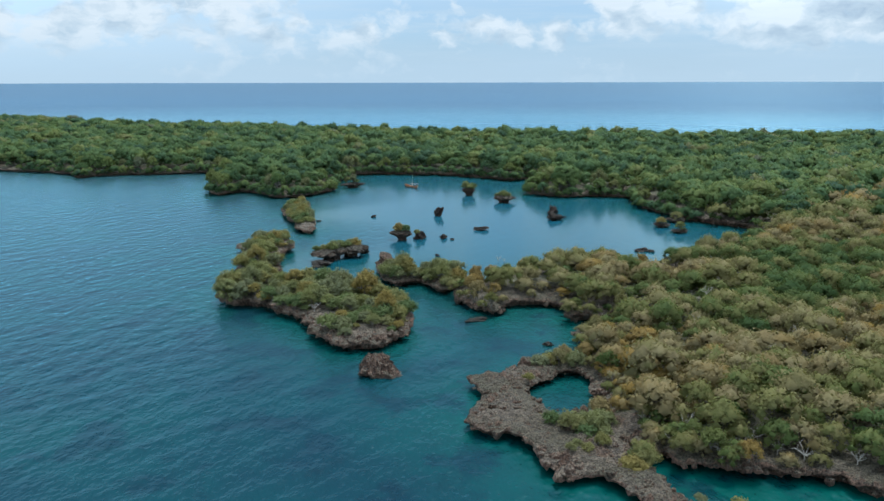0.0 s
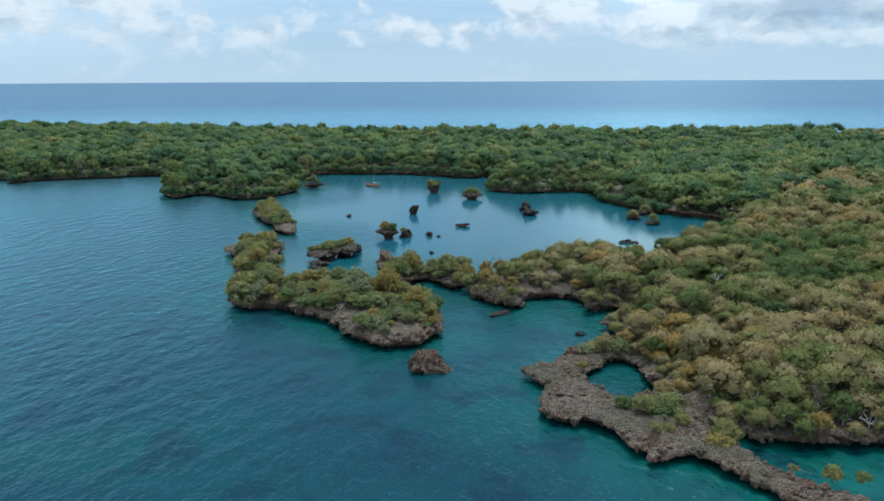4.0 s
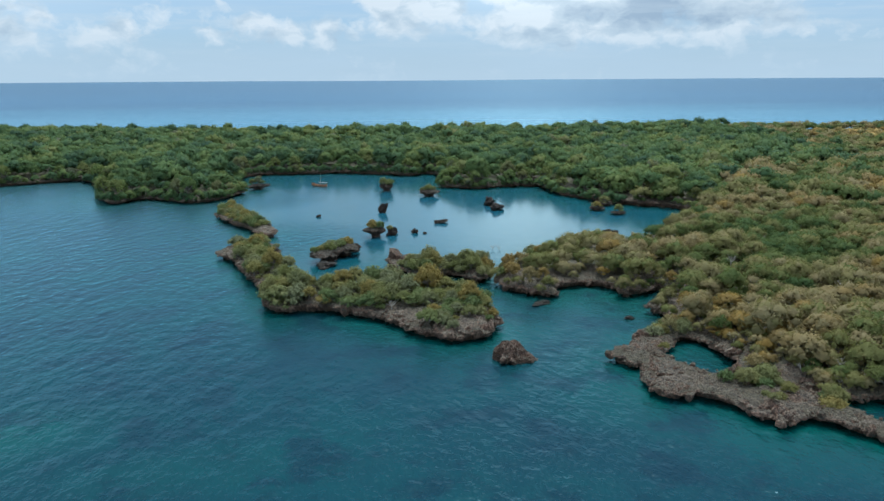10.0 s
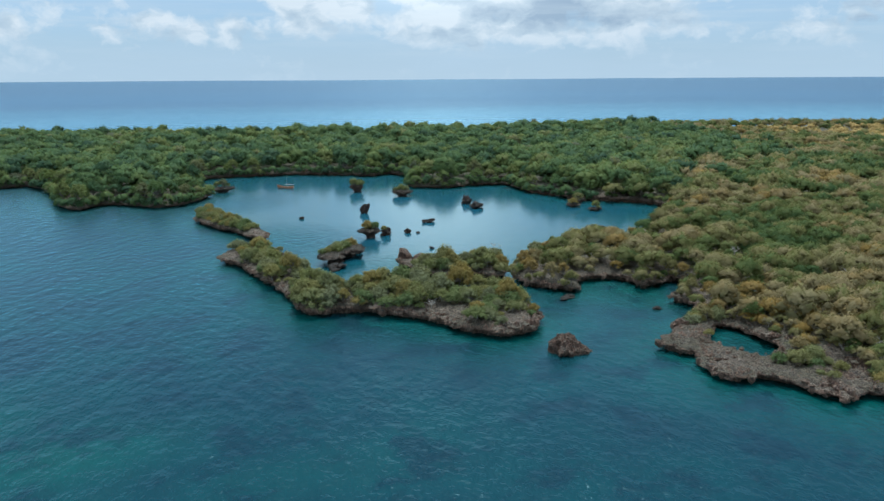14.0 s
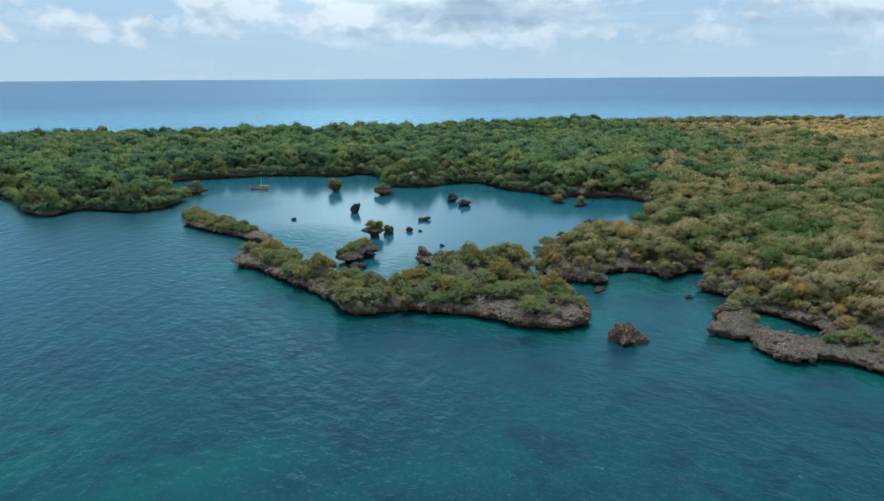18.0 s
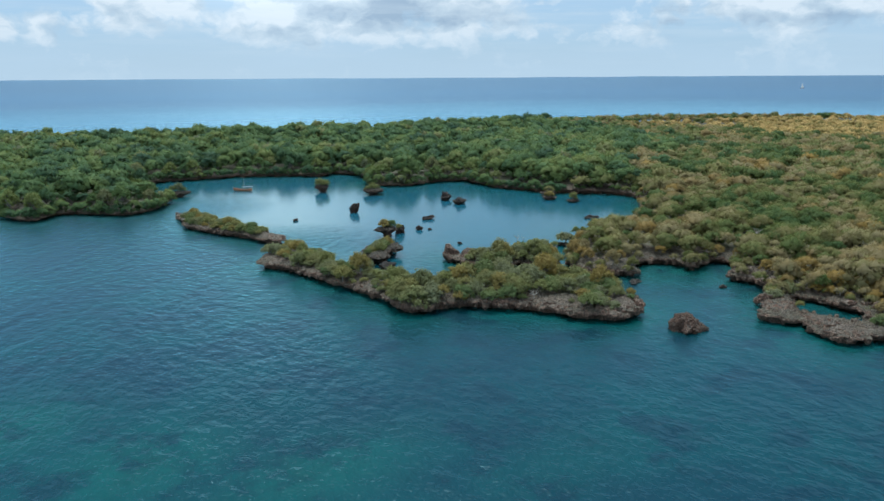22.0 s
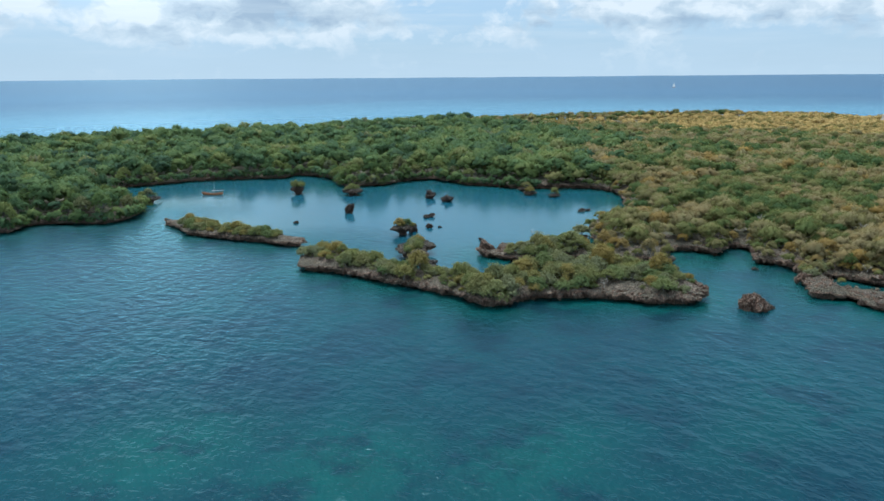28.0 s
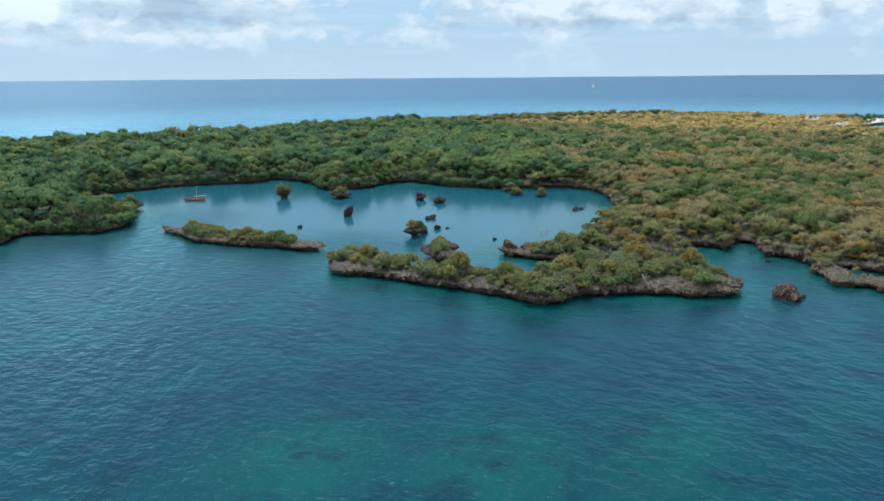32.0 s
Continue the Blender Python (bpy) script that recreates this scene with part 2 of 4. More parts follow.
def water_material():
    m, n = material("sea_water")
    at = place(n)
    shoal = n.add("ShaderNodeAttribute", attribute_name="shoal").outputs["Fac"]
    calm = n.add("ShaderNodeAttribute", attribute_name="calm").outputs["Fac"]
    reef = n.noise(at, 0.035, 5, 0.6)
    patch = n.noise(at, 0.11, 5, 0.65)
    deep = n.mix(n.ramp(reef, (0.38, 0.0), (0.62, 1.0)), (0.002, 0.018, 0.032), (0.002, 0.032, 0.041))
    deep = n.mix(n.ramp(patch, (0.56, 0.0), (0.72, 0.7)), deep, (0.001, 0.008, 0.018))
    shallow = n.mix(n.ramp(patch, (0.35, 0.0), (0.65, 1.0)), (0.004, 0.068, 0.056), (0.004, 0.048, 0.040))
    col = n.mix(n.math("MULTIPLY", calm, 0.75), deep, (0.016, 0.086, 0.128))
    col = n.mix(n.math("MULTIPLY", shoal, 0.95), col, shallow)
    weed = n.noise(at, 0.085, 6, 0.62)
    col = n.mix(n.math("MULTIPLY", n.ramp(weed, (0.52, 0.0), (0.62, 0.7)), n.math("SUBTRACT", 1.0, calm)), col, (0.001, 0.012, 0.024))
    # the open sea past the island: a pale shelf, then deep blue
    off = n.add("ShaderNodeAttribute", attribute_name="offshore").outputs["Fac"]
    streak = n.noise(n.scaled(at, (0.0006, 0.0022, 0.001)), 1.0, 5, 0.6)
    shelf = n.ramp(n.math("ADD", off, n.math("MULTIPLY", n.math("SUBTRACT", streak, 0.5), 0.5)), (0.0, (0.018, 0.072, 0.120)), (0.20, (0.018, 0.070, 0.122)), (0.30, (0.007, 0.030, 0.078)), (0.46, (0.011, 0.040, 0.096)), (0.8, (0.005, 0.022, 0.068)))
    col = n.mix(n.ramp(off, (0.02, 0.0), (0.12, 1.0)), col, shelf)
    turned = n.add("ShaderNodeMapping", Vector=at, Rotation=(0, 0, radians(-66)))
    swell = n.add("ShaderNodeTexNoise", Vector=n.scaled(turned.outputs["Vector"], (0.25, 0.42, 0.3)), Scale=1.0, Detail=3.0, Roughness=0.5)
    chop = n.add("ShaderNodeTexNoise", Vector=n.scaled(turned.outputs["Vector"], (0.85, 1.25, 0.8)), Scale=1.0, Detail=2.0, Roughness=0.5)
    across = n.add("ShaderNodeMapping", Vector=at, Rotation=(0, 0, radians(-112)))
    cross = n.add("ShaderNodeTexNoise", Vector=n.scaled(across.outputs["Vector"], (0.34, 0.50, 0.3)), Scale=1.0, Detail=3.0, Roughness=0.55)
    hgt = n.math("ADD", n.math("MULTIPLY", cross.outputs["Fac"], 0.85), n.math("MULTIPLY", swell.outputs["Fac"], 0.95))
    hgt = n.math("ADD", hgt, n.math("MULTIPLY", chop.outputs["Fac"], 0.27))
    bump = n.add("ShaderNodeBump", Distance=0.35)
    n.put(bump.inputs["Height"], hgt)
    n.put(bump.inputs["Strength"], n.math("SUBTRACT", 1.0, n.math("MULTIPLY", calm, 0.9)))
    body = n.add("ShaderNodeBsdfDiffuse")
    n.put(body.inputs["Color"], col)
    gloss = n.add("ShaderNodeBsdfGlossy")
    n.put(gloss.inputs["Color"], n.mix(n.ramp(off, (0.02, 0.0), (0.2, 0.8)), n.mix(calm, (0.52, 0.84, 1.0), (0.79, 0.94, 1.0)), (0.64, 0.85, 1.0)))
    n.put(gloss.inputs["Roughness"], n.math("ADD", n.math("SUBTRACT", 0.245, n.math("MULTIPLY", calm, 0.105)), n.ramp(off, (0.02, 0.0), (0.3, 0.08))))
    n.put(gloss.inputs["Normal"], bump.outputs["Normal"])
    edge = n.add("ShaderNodeFresnel", IOR=1.333)
    n.put(edge.inputs["Normal"], bump.outputs["Normal"])
    s = n.add("ShaderNodeMixShader")
    n.put(s.inputs[0], n.math("MULTIPLY", edge.outputs[0], n.ramp(off, (0.0, 0.90), (0.22, 0.46), (0.36, 0.38))))
    n.put(s.inputs[1], body.outputs[0]), n.put(s.inputs[2], gloss.outputs[0])
    out = n.add("ShaderNodeOutputMaterial")
    n.put(out.inputs["Surface"], s.outputs[0])
    return m


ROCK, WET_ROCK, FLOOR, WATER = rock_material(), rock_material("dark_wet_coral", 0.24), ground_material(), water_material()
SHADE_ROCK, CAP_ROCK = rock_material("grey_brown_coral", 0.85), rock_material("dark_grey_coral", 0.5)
GREEN = leaf_material("green_leaves", (0.0, (0.057, 0.109, 0.064)), (0.3, (0.090, 0.157, 0.068)), (0.55, (0.126, 0.190, 0.068)),
                      (0.80, (0.186, 0.224, 0.070)), (0.94, (0.214, 0.213, 0.088)), (1.0, (0.158, 0.175, 0.112)))
OLIVE = leaf_material("olive_leaves", (0.0, (0.070, 0.118, 0.040)), (0.22, (0.128, 0.162, 0.050)), (0.42, (0.222, 0.206, 0.076)),
                      (0.62, (0.295, 0.240, 0.124)), (0.82, (0.316, 0.226, 0.090)), (1.0, (0.330, 0.216, 0.058)))
# dry golden foliage, its tones raised to paint in the sunlit patch there
SUNLIT_GOLD = leaf_material("sunlit_golden_leaves", (0.0, (0.190, 0.180, 0.060)), (0.35, (0.460, 0.328, 0.120)), (0.75, (0.660, 0.455, 0.180)), (1.0, (0.380, 0.330, 0.100)))
SHRUB = leaf_material("shrub_leaves", (0.0, (0.104, 0.158, 0.062)), (0.35, (0.156, 0.196, 0.078)), (0.6, (0.232, 0.236, 0.084)),
                      (0.8, (0.212, 0.222, 0.124)), (0.94, (0.262, 0.240, 0.086)), (1.0, (0.316, 0.232, 0.074)))
BARK = plain_material("grey_bark", (0.10, 0.085, 0.07), (0.27, 0.24, 0.20), 2.0, 0.9)
DEADWOOD = plain_material("bleached_wood", (0.28, 0.25, 0.21), (0.48, 0.44, 0.38), 2.0, 0.85)
HULL = plain_material("weathered_hull_paint", (0.26, 0.09, 0.035), (0.44, 0.19, 0.08), 1.6, 0.6)
DECK = plain_material("pale_timber", (0.30, 0.22, 0.14), (0.48, 0.38, 0.26), 2.4, 0.7)
CLOTH = plain_material("sailcloth", (0.36, 0.32, 0.26), (0.52, 0.47, 0.40), 1.0, 0.85)
PALE_ROCK = plain_material("pale_limestone", (0.24, 0.21, 0.17), (0.42, 0.37, 0.30), 0.5, 0.9)
def sail_material():
    """Thin cloth that lets the light through."""
    m, n = material("thin_sailcloth")
    v = n.noise(place(n), 0.8, 4)
    col = n.ramp(v, (0.3, (0.72, 0.70, 0.66)), (0.7, (0.84, 0.83, 0.80)))
    a, b = n.add("ShaderNodeBsdfDiffuse"), n.add("ShaderNodeBsdfTranslucent")
    n.put(a.inputs["Color"], col), n.put(b.inputs["Color"], col)
    s = n.add("ShaderNodeMixShader", Fac=0.5)
    n.put(s.inputs[1], a.outputs[0]), n.put(s.inputs[2], b.outputs[0])
    n.put(n.add("ShaderNodeOutputMaterial").inputs["Surface"], s.outputs[0])
    return m


SAIL = sail_material()
SAND = plain_material("coral_sand", (0.40, 0.36, 0.28), (0.56, 0.51, 0.42), 0.3, 0.95)

# ---------------------------------------------------------------- the plan, in metres
NORTH_SHORE = [(-640, 760), (-500, 560), (-350, 462), (-250, 420), (-222, 411), (-197, 399), (-190, 387), (-178, 397), (-147, 402),
               (-126, 407), (-114, 388), (-109, 362), (-106, 338), (-99, 326), (-91, 335), (-81, 329), (-72, 319), (-61, 322), (-53, 332),
               (-49, 341), (-53, 350), (-50, 376), (-46, 394), (-36, 400), (-21, 398), (0, 395), (20, 384), (34, 373), (43, 377), (49, 366)]
EAST_SHORE = [(46, 348), (37, 331), (44, 324), (53, 319), (66, 321), (79, 316), (79, 303), (78, 290), (83, 280), (86, 269), (94, 257),
              (103, 250), (105, 237), (98, 226), (87, 217), (76, 208.5), (66, 201), (59.5, 194), (57, 184), (55.6, 173.5), (53, 174), (51.5, 186), (47, 196), (38, 196.5), (30, 192.5), (23, 187.2)]
SOUTH_BAY = [(16, 181.5), (9, 175.5), (4, 171.2), (2.8, 167), (3.6, 162.5), (8, 156), (11.5, 154.2), (15, 158.8), (22, 160.3), (27, 156.5), (26.2, 149.5), (31, 149.2),
             (37.5, 151), (38.8, 146), (30.5, 140.5), (25.2, 138.8), (27, 133), (23.6, 127.5), (20, 124.2)]
SPIT = [(14.2, 123.6), (9.4, 119.4), (4, 116.3), (6.2, 112.4), (8.2, 110.8), (5.6, 106.4), (3, 101.3), (5.5, 98.6), (9.6, 96.6), (12.2, 92.2),
        (13.4, 87.2), (16.2, 84.4), (19.8, 85.9), (22.6, 82), (24.6, 77.2), (28.2, 71.5), (34, 65), (42, 59), (49, 56),
        (51.5, 59.5), (43, 64), (37, 69.6), (32.6, 74.6), (28.8, 79), (27.6, 84.6), (26, 90.4), (24.9, 95.0)]
SOUTH_SHORE = [(27.2, 92.6), (30.4, 89.2), (36.5, 87.2), (43, 86), (49, 84), (58, 78), (84, 66), (140, 45), (260, 0), (420, -120)]
BACK_SHORE = [(470, -60), (474, 60), (480, 140), (498, 182), (540, 204), (600, 216), (660, 206), (700, 222), (690, 262), (640, 290), (680, 350),
              (640, 425), (530, 500), (425, 548), (320, 572), (196, 585), (76, 616), (-40, 645), (-180, 700), (-318, 752), (-500, 872), (-640, 900)]
POOL = [(13.8, 112.4), (17, 116), (20.8, 119.8), (23.6, 119), (24.2, 112), (23.2, 105.2), (18.6, 103.4), (15.0, 106.2)]
LONG_ISLET = [(-61, 218), (-57.6, 211), (-55.6, 203), (-54.8, 193), (-52.4, 184), (-51, 175), (-51.6, 164), (-47, 160.6), (-41.5, 160.6),
              (-36.8, 156.5), (-30.5, 150.5), (-27.4, 145), (-24.6, 138.2), (-18.4, 132.2), (-12, 133), (-7.6, 138.6), (-6.2, 146), (-6.6, 153), (-9, 160),
              (-14, 165), (-20, 166.5), (-26, 168.6), (-33, 173), (-40, 177), (-42.6, 184), (-42.6, 192), (-45.6, 201), (-46, 210), (-44.6, 219), (-48, 226), (-54, 226)]
MIDDLE_ISLET = [(-17.6, 196), (-16.6, 187), (-15, 181.5), (-11.8, 177), (-5, 178.5), (-2, 172), (2.2, 172.2), (5.8, 178.5), (4.5, 185), (-1, 187.5), (-6, 184.5), (-10.5, 187), (-13.2, 193), (-13.8, 199)]
RIDGE_ISLET = [(-57, 305), (-58.8, 292), (-60.6, 280.5), (-56.8, 268), (-51, 254.5), (-48, 244), (-43.2, 241.6), (-43, 246), (-44.6, 256), (-48, 270), (-51, 282), (-53.5, 298)]
MAINLAND = NORTH_SHORE + EAST_SHORE + SOUTH_BAY + SPIT + SOUTH_SHORE + BACK_SHORE
RNG = np.random.default_rng(7)
ICO_V, ICO_F = [], []
_b = bmesh.new()
bmesh.ops.create_icosphere(_b, subdivisions=1, radius=1.0)
ICO_V, ICO_F = np.array([v.co[:] for v in _b.verts]), np.array([[v.index for v in f.verts] for f in _b.faces])
_b.free()
OCT_V = np.array([(1, 0, 0), (-1, 0, 0), (0, 1, 0), (0, -1, 0), (0, 0, 1), (0, 0, -1)], float)
OCT_F = np.array([(0, 2, 4), (2, 1, 4), (1, 3, 4), (3, 0, 4), (2, 0, 5), (1, 2, 5), (3, 1, 5), (0, 3, 5)])


def smooth_line(points, step, wobble, seed):
    """A closed shore through the plan's points: rounded, evenly stepped, ragged."""
    p = np.array(points, float)
    out = []
    for i in range(len(p)):
        a, b, c, d = p[i - 1], p[i], p[(i + 1) % len(p)], p[(i + 2) % len(p)]
        reach = np.linalg.norm(c - b)
        mid = (b + c) / 2
        far = max(0.0, np.hypot(mid[0] + 60, mid[1] - 40) - 240)
        n = max(2, int(reach / (step + far * 0.008)))
        for k in range(n):
            s = k / n
            q = 0.5 * (2 * b + (c - a) * s + (2 * a - 5 * b + 4 * c - d) * s * s + (3 * b - a - 3 * c + d) * s ** 3)
            out.append(q)
    out = np.array(out)
    nrm = normals_of(out)
    for i, (x, y) in enumerate(out):
        v = Vector((x * 0.22, y * 0.22, seed))
        w = Vector((x * 0.8, y * 0.8, seed + 9))
        out[i] += nrm[i] * wobble * (noise.noise(v) * 1.2 + noise.noise(w * 0.7) * 1.1 + noise.noise(w * 1.7) * 0.45)
    return out


def area_of(p):
    q = np.roll(p, -1, 0)
    return 0.5 * np.sum(p[:, 0] * q[:, 1] - q[:, 0] * p[:, 1])


def normals_of(p):
    """Unit normals that point out of a closed line."""
    t = np.roll(p, -2, 0) - np.roll(p, 2, 0)
    n = np.stack([t[:, 1], -t[:, 0]], 1)
    n /= np.maximum(np.linalg.norm(n, axis=1), 1e-6)[:, None]
    return n * (1 if area_of(p) > 0 else -1)


def inside(p, line):
    r = np.zeros(len(p), bool)
    x, y = p[:, 0], p[:, 1]
    for (ax, ay), (bx, by) in zip(line, np.roll(line, -1, 0)):
        if ay != by:
            r ^= ((ay > y) != (by > y)) & (x < (bx - ax) * (y - ay) / (by - ay) + ax)
    return r


def away(p, lines):
    """The distance to the nearest point of some shores."""
    q = np.concatenate(lines)
    out = np.empty(len(p))
    for i in range(0, len(p), 4000):
        s = p[i:i + 4000]
        out[i:i + 4000] = np.sqrt(((s[:, None, 0] - q[None, :, 0]) ** 2 + (s[:, None, 1] - q[None, :, 1]) ** 2).min(1))
    return out


def rough3(x, y, z, scale, octaves=4):
    return noise.fractal(Vector((x * scale, y * scale, z * scale)), 0.9, 2.1, octaves)


def mesh_of(name, verts, faces, mats, index=None, smooth=False):
    me = bpy.data.meshes.new(name)
    me.from_pydata([tuple(v) for v in verts], [], faces)
    for m in mats:
        me.materials.append(m)
    if index is not None:
        me.polygons.foreach_set("material_index", np.array(index, np.int32))
    me.polygons.foreach_set("use_smooth", np.full(len(me.polygons), smooth))
    me.update()
    return me


SHORES = {
    "mainland": (smooth_line(MAINLAND, 0.6, 0.8, 1.0), smooth_line(POOL, 0.6, 0.5, 2.0)),
    "long": (smooth_line(LONG_ISLET, 0.5, 0.8, 3.0), None),
    "middle": (smooth_line(MIDDLE_ISLET, 0.5, 0.7, 4.0), None),
    "ridge": (smooth_line(RIDGE_ISLET, 0.55, 0.6, 5.0), None),
}


def crags(shore, nrm, lip, seed, reach, keep):
    """Jagged knobs of coral rock along a rim; returns vertices and faces."""
    rng = np.random.default_rng(seed)
    verts, faces = [], []
    for i in range(0, len(shore), 2):
        x, y = shore[i]
        if math.hypot(x + 60, y - 60) > reach:
            continue
        for k in range(4 if keep(x, y) else 1):
            into = rng.uniform(-0.1, 0.9) + (rng.uniform(0, 4.0) if k else 0)
            s = rng.choice([0.25, 0.35, 0.5, 0.75]) * rng.uniform(0.85, 1.15)
            c = np.array([x - nrm[i][0] * into, y - nrm[i][1] * into, (lip * rng.uniform(0.5, 1.0) if not k else lip + 0.15)])
            shape = ICO_V * (1 + rng.uniform(-0.38, 0.38, (len(ICO_V), 1))) * s * np.array([1, 1, rng.uniform(0.6, 1.25)])
            a = rng.uniform(0, 6.283)
            turn = np.array([[math.cos(a), -math.sin(a), 0], [math.sin(a), math.cos(a), 0], [0, 0, 1]])
            faces += (ICO_F + len(verts) * 1).tolist()
            verts += (shape @ turn.T + c).tolist()
    return verts, faces


def ground_height(x, y, edge, lip, rise):
    spit = 0.0
    if x < 60 and y < 127:
        spit = max(min(1.0, max(0.0, (31 - x) / 8)) * min(1.0, (127 - y) / 5), min(1.0, max(0.0, (84 - y) / 3)))
    jag = 0.35 * rough3(x, y, 3.3, 0.12, 3) + (0.5 + 0.4 * spit) * rough3(x, y, 1.1, 0.8, 4)
    return lip - 0.5 * spit + min(edge * 0.16, rise * (1 - 0.85 * spit)) + jag


def land(key, lip, rise, cut, floor_from):
    """A slab of undercut coral rock: a notch at the waterline, an overhanging lip, a rough top."""
    line, hole = SHORES[key]
    verts, faces, index = [], [], []
    rims = []
    for shore, sign in ((line, 1.0), (hole, -1.0)):
        if shore is None:
            continue
        nrm = normals_of(shore) * sign
        n, first = len(shore), len(verts)
        levels = [(1.35, -1.6), (1.4, -0.1), (1.4, 0.62), (1.15, 1.02), (0.5, 1.24), (0.04, 1.4), (0.08, 1.7), (0.32, 1.95), (0.7, 2.1), (1.25, 2.25)]
        for k, (inset, z) in enumerate(levels):
            for i, (x, y) in enumerate(shore):
                deep = 0.6 + 0.8 * min(1.0, max(0.0, 0.5 + 1.2 * noise.noise(Vector((x * 0.13, y * 0.13, 5.0)))))
                high = (0.84 if key == "mainland" and x < 40 and y < 125 else 0.6 if y > 300 else 1.0) + 0.35 * noise.noise(Vector((x * 0.16, y * 0.16, 8.0)))
                rag = 0.7 * rough3(x, y, z * 0.5, 0.42, 3) + 0.5 * rough3(x, y, z * 0.25, 1.5, 4)
                d = inset * (cut * deep * 1.7 if k < 5 else 1.0) - rag
                d = min(d, 2.2)
                top = z * lip / 2.2 * high + (0.34 * rough3(x + 31, y, z, 0.9, 4) if k > 1 else 0)
                verts.append((x - nrm[i][0] * d, y - nrm[i][1] * d, top))
        for k in range(len(levels) - 1):
            a, b = first + k * n, first + (k + 1) * n
            for i in range(n):
                j = (i + 1) % n
                q = (a + i, a + j, b + j, b + i)
                faces.append(q if (area_of(shore) > 0) == (sign > 0) else q[::-1])
                index.append(0)
        rims.append((first + (len(levels) - 1) * n, n))
    knobs = ([], [])
    for shore, sign in ((line, 1.0), (hole, -1.0)):
        if shore is not None:
            low = 0.8 if key == "mainland" else 1.0
            cv, cf = crags(shore, normals_of(shore) * sign, lip * 0.9 * low, len(shore), 250, lambda x, y: (key == "mainland" and x < 40 and y < 128) or (key == "long" and y < 150))
            knobs[1].extend([tuple(len(knobs[0]) + i for i in f) for f in cf])
            knobs[0].extend(cv)
    # the top
    lo, hi = line.min(0), line.max(0)
    pts = []
    y = lo[1]
    while y < hi[1]:
        x = lo[0]
        while x < hi[0]:
            far = max(0.0, math.hypot(x + 60, y - 40) - 230)
            pts.append((x, y))
            x += 1.1 + far * 0.05 if key == "mainland" else 0.75
        y += (1.1 + max(0.0, y - 200) * 0.05) if key == "mainland" else 0.75
    pts = np.array(pts) + RNG.uniform(-0.3, 0.3, (len(pts), 2))
    keep = inside(pts, line)
    if hole is not None:
        keep &= ~inside(pts, hole)
    pts = pts[keep]
    borders = [line] + ([hole] if hole is not None else [])
    edge = away(pts, borders)
    pts, edge = pts[edge > 1.7], edge[edge > 1.7]
    flat, edges, lookup, rimlines = [], [], [], []
    for start, n in rims:
        base = len(flat)
        flat += [Vector(verts[start + i][:2]) for i in range(n)]
        lookup += [start + i for i in range(n)]
        edges += [(base + i, base + (i + 1) % n) for i in range(n)]
        rimlines.append(np.array([verts[start + i][:2] for i in range(n)]))
    for (x, y), e in zip(pts, edge):
        flat.append(Vector((x, y)))
        lookup.append(len(verts))
        verts.append((x, y, ground_height(x, y, e, lip, rise)))
    from_cdt = geometry_cdt(flat, edges)
    cv, cf, origin = from_cdt
    where = []
    for k, v in enumerate(cv):
        if origin[k]:
            where.append(lookup[origin[k][0]])
        else:
            where.append(len(verts))
            verts.append((v[0], v[1], lip))
    cen = np.array([[(cv[f[0]][0] + cv[f[1]][0] + cv[f[2]][0]) / 3, (cv[f[0]][1] + cv[f[1]][1] + cv[f[2]][1]) / 3] for f in cf])
    good = inside(cen, rimlines[0])
    if hole is not None:
        good &= ~inside(cen, rimlines[1])
    deep = away(cen, rimlines)
    for f, g, d, c in zip(cf, good, deep, cen):
        if g:
            faces.append(tuple(where[i] for i in f))
            index.append(2 if key == "mainland" and c[0] > 480 and 176 < c[1] < 236 and d < 16 else 1 if d > floor_from + 2.5 * noise.noise(Vector((c[0] * 0.12, c[1] * 0.12, 2.0))) else 0)
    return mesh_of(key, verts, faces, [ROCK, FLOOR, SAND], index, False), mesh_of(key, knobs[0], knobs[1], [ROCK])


def geometry_cdt(flat, edges):
    from mathutils import geometry
    v, e, f, ov, oe, of = geometry.delaunay_2d_cdt(flat, edges, [], 0, 1e-5)
    return v, f, ov


def coast(name, made, label, category, group="", kind=""):
    """A piece of land with the jagged knobs of its rim as a part."""
    ob = tagged(new(name, made[0]), label, category, group, kind)
    rim = new("rough_rim", made[1])
    rim.parent = ob
    tagged(rim, "jagged coral knobs along the rim", kind="stuff")
    return ob


coast("mainland_ground", land("mainland", 2.2, 1.8, 1.0, 5.0), "low coral island of grey undercut limestone, wooded on top", "island", kind="structure")
coast("rocky_islet", land("long", 2.3, 0.9, 1.0, 6.0), "long grey-brown coral islet with undercut edges and green shrubs on it", "islet", "coral islets")
coast("rocky_islet", land("middle", 2.0, 0.8, 1.0, 5.0), "small grey coral islet with a bare knob and green bushes", "islet", "coral islets")
coast("rocky_islet", land("ridge", 2.0, 0.5, 1.0, 4.0), "narrow coral rock ridge with low green shrubs", "islet", "coral islets")


# ---------------------------------------------------------------- the sea, one sheet to the horizon
def axis_steps(lo, hi, step, end):
    out, x, s = [], hi, step
    core = list(np.arange(lo, hi, step))
    while x < end:
        out.append(x)
        s *= 1.13
        x += s
    left, x, s = [], lo, step
    while x > -end:
        s *= 1.13
        x -= s
        left.append(x)
    return np.array(left[::-1] + core + out + [end])


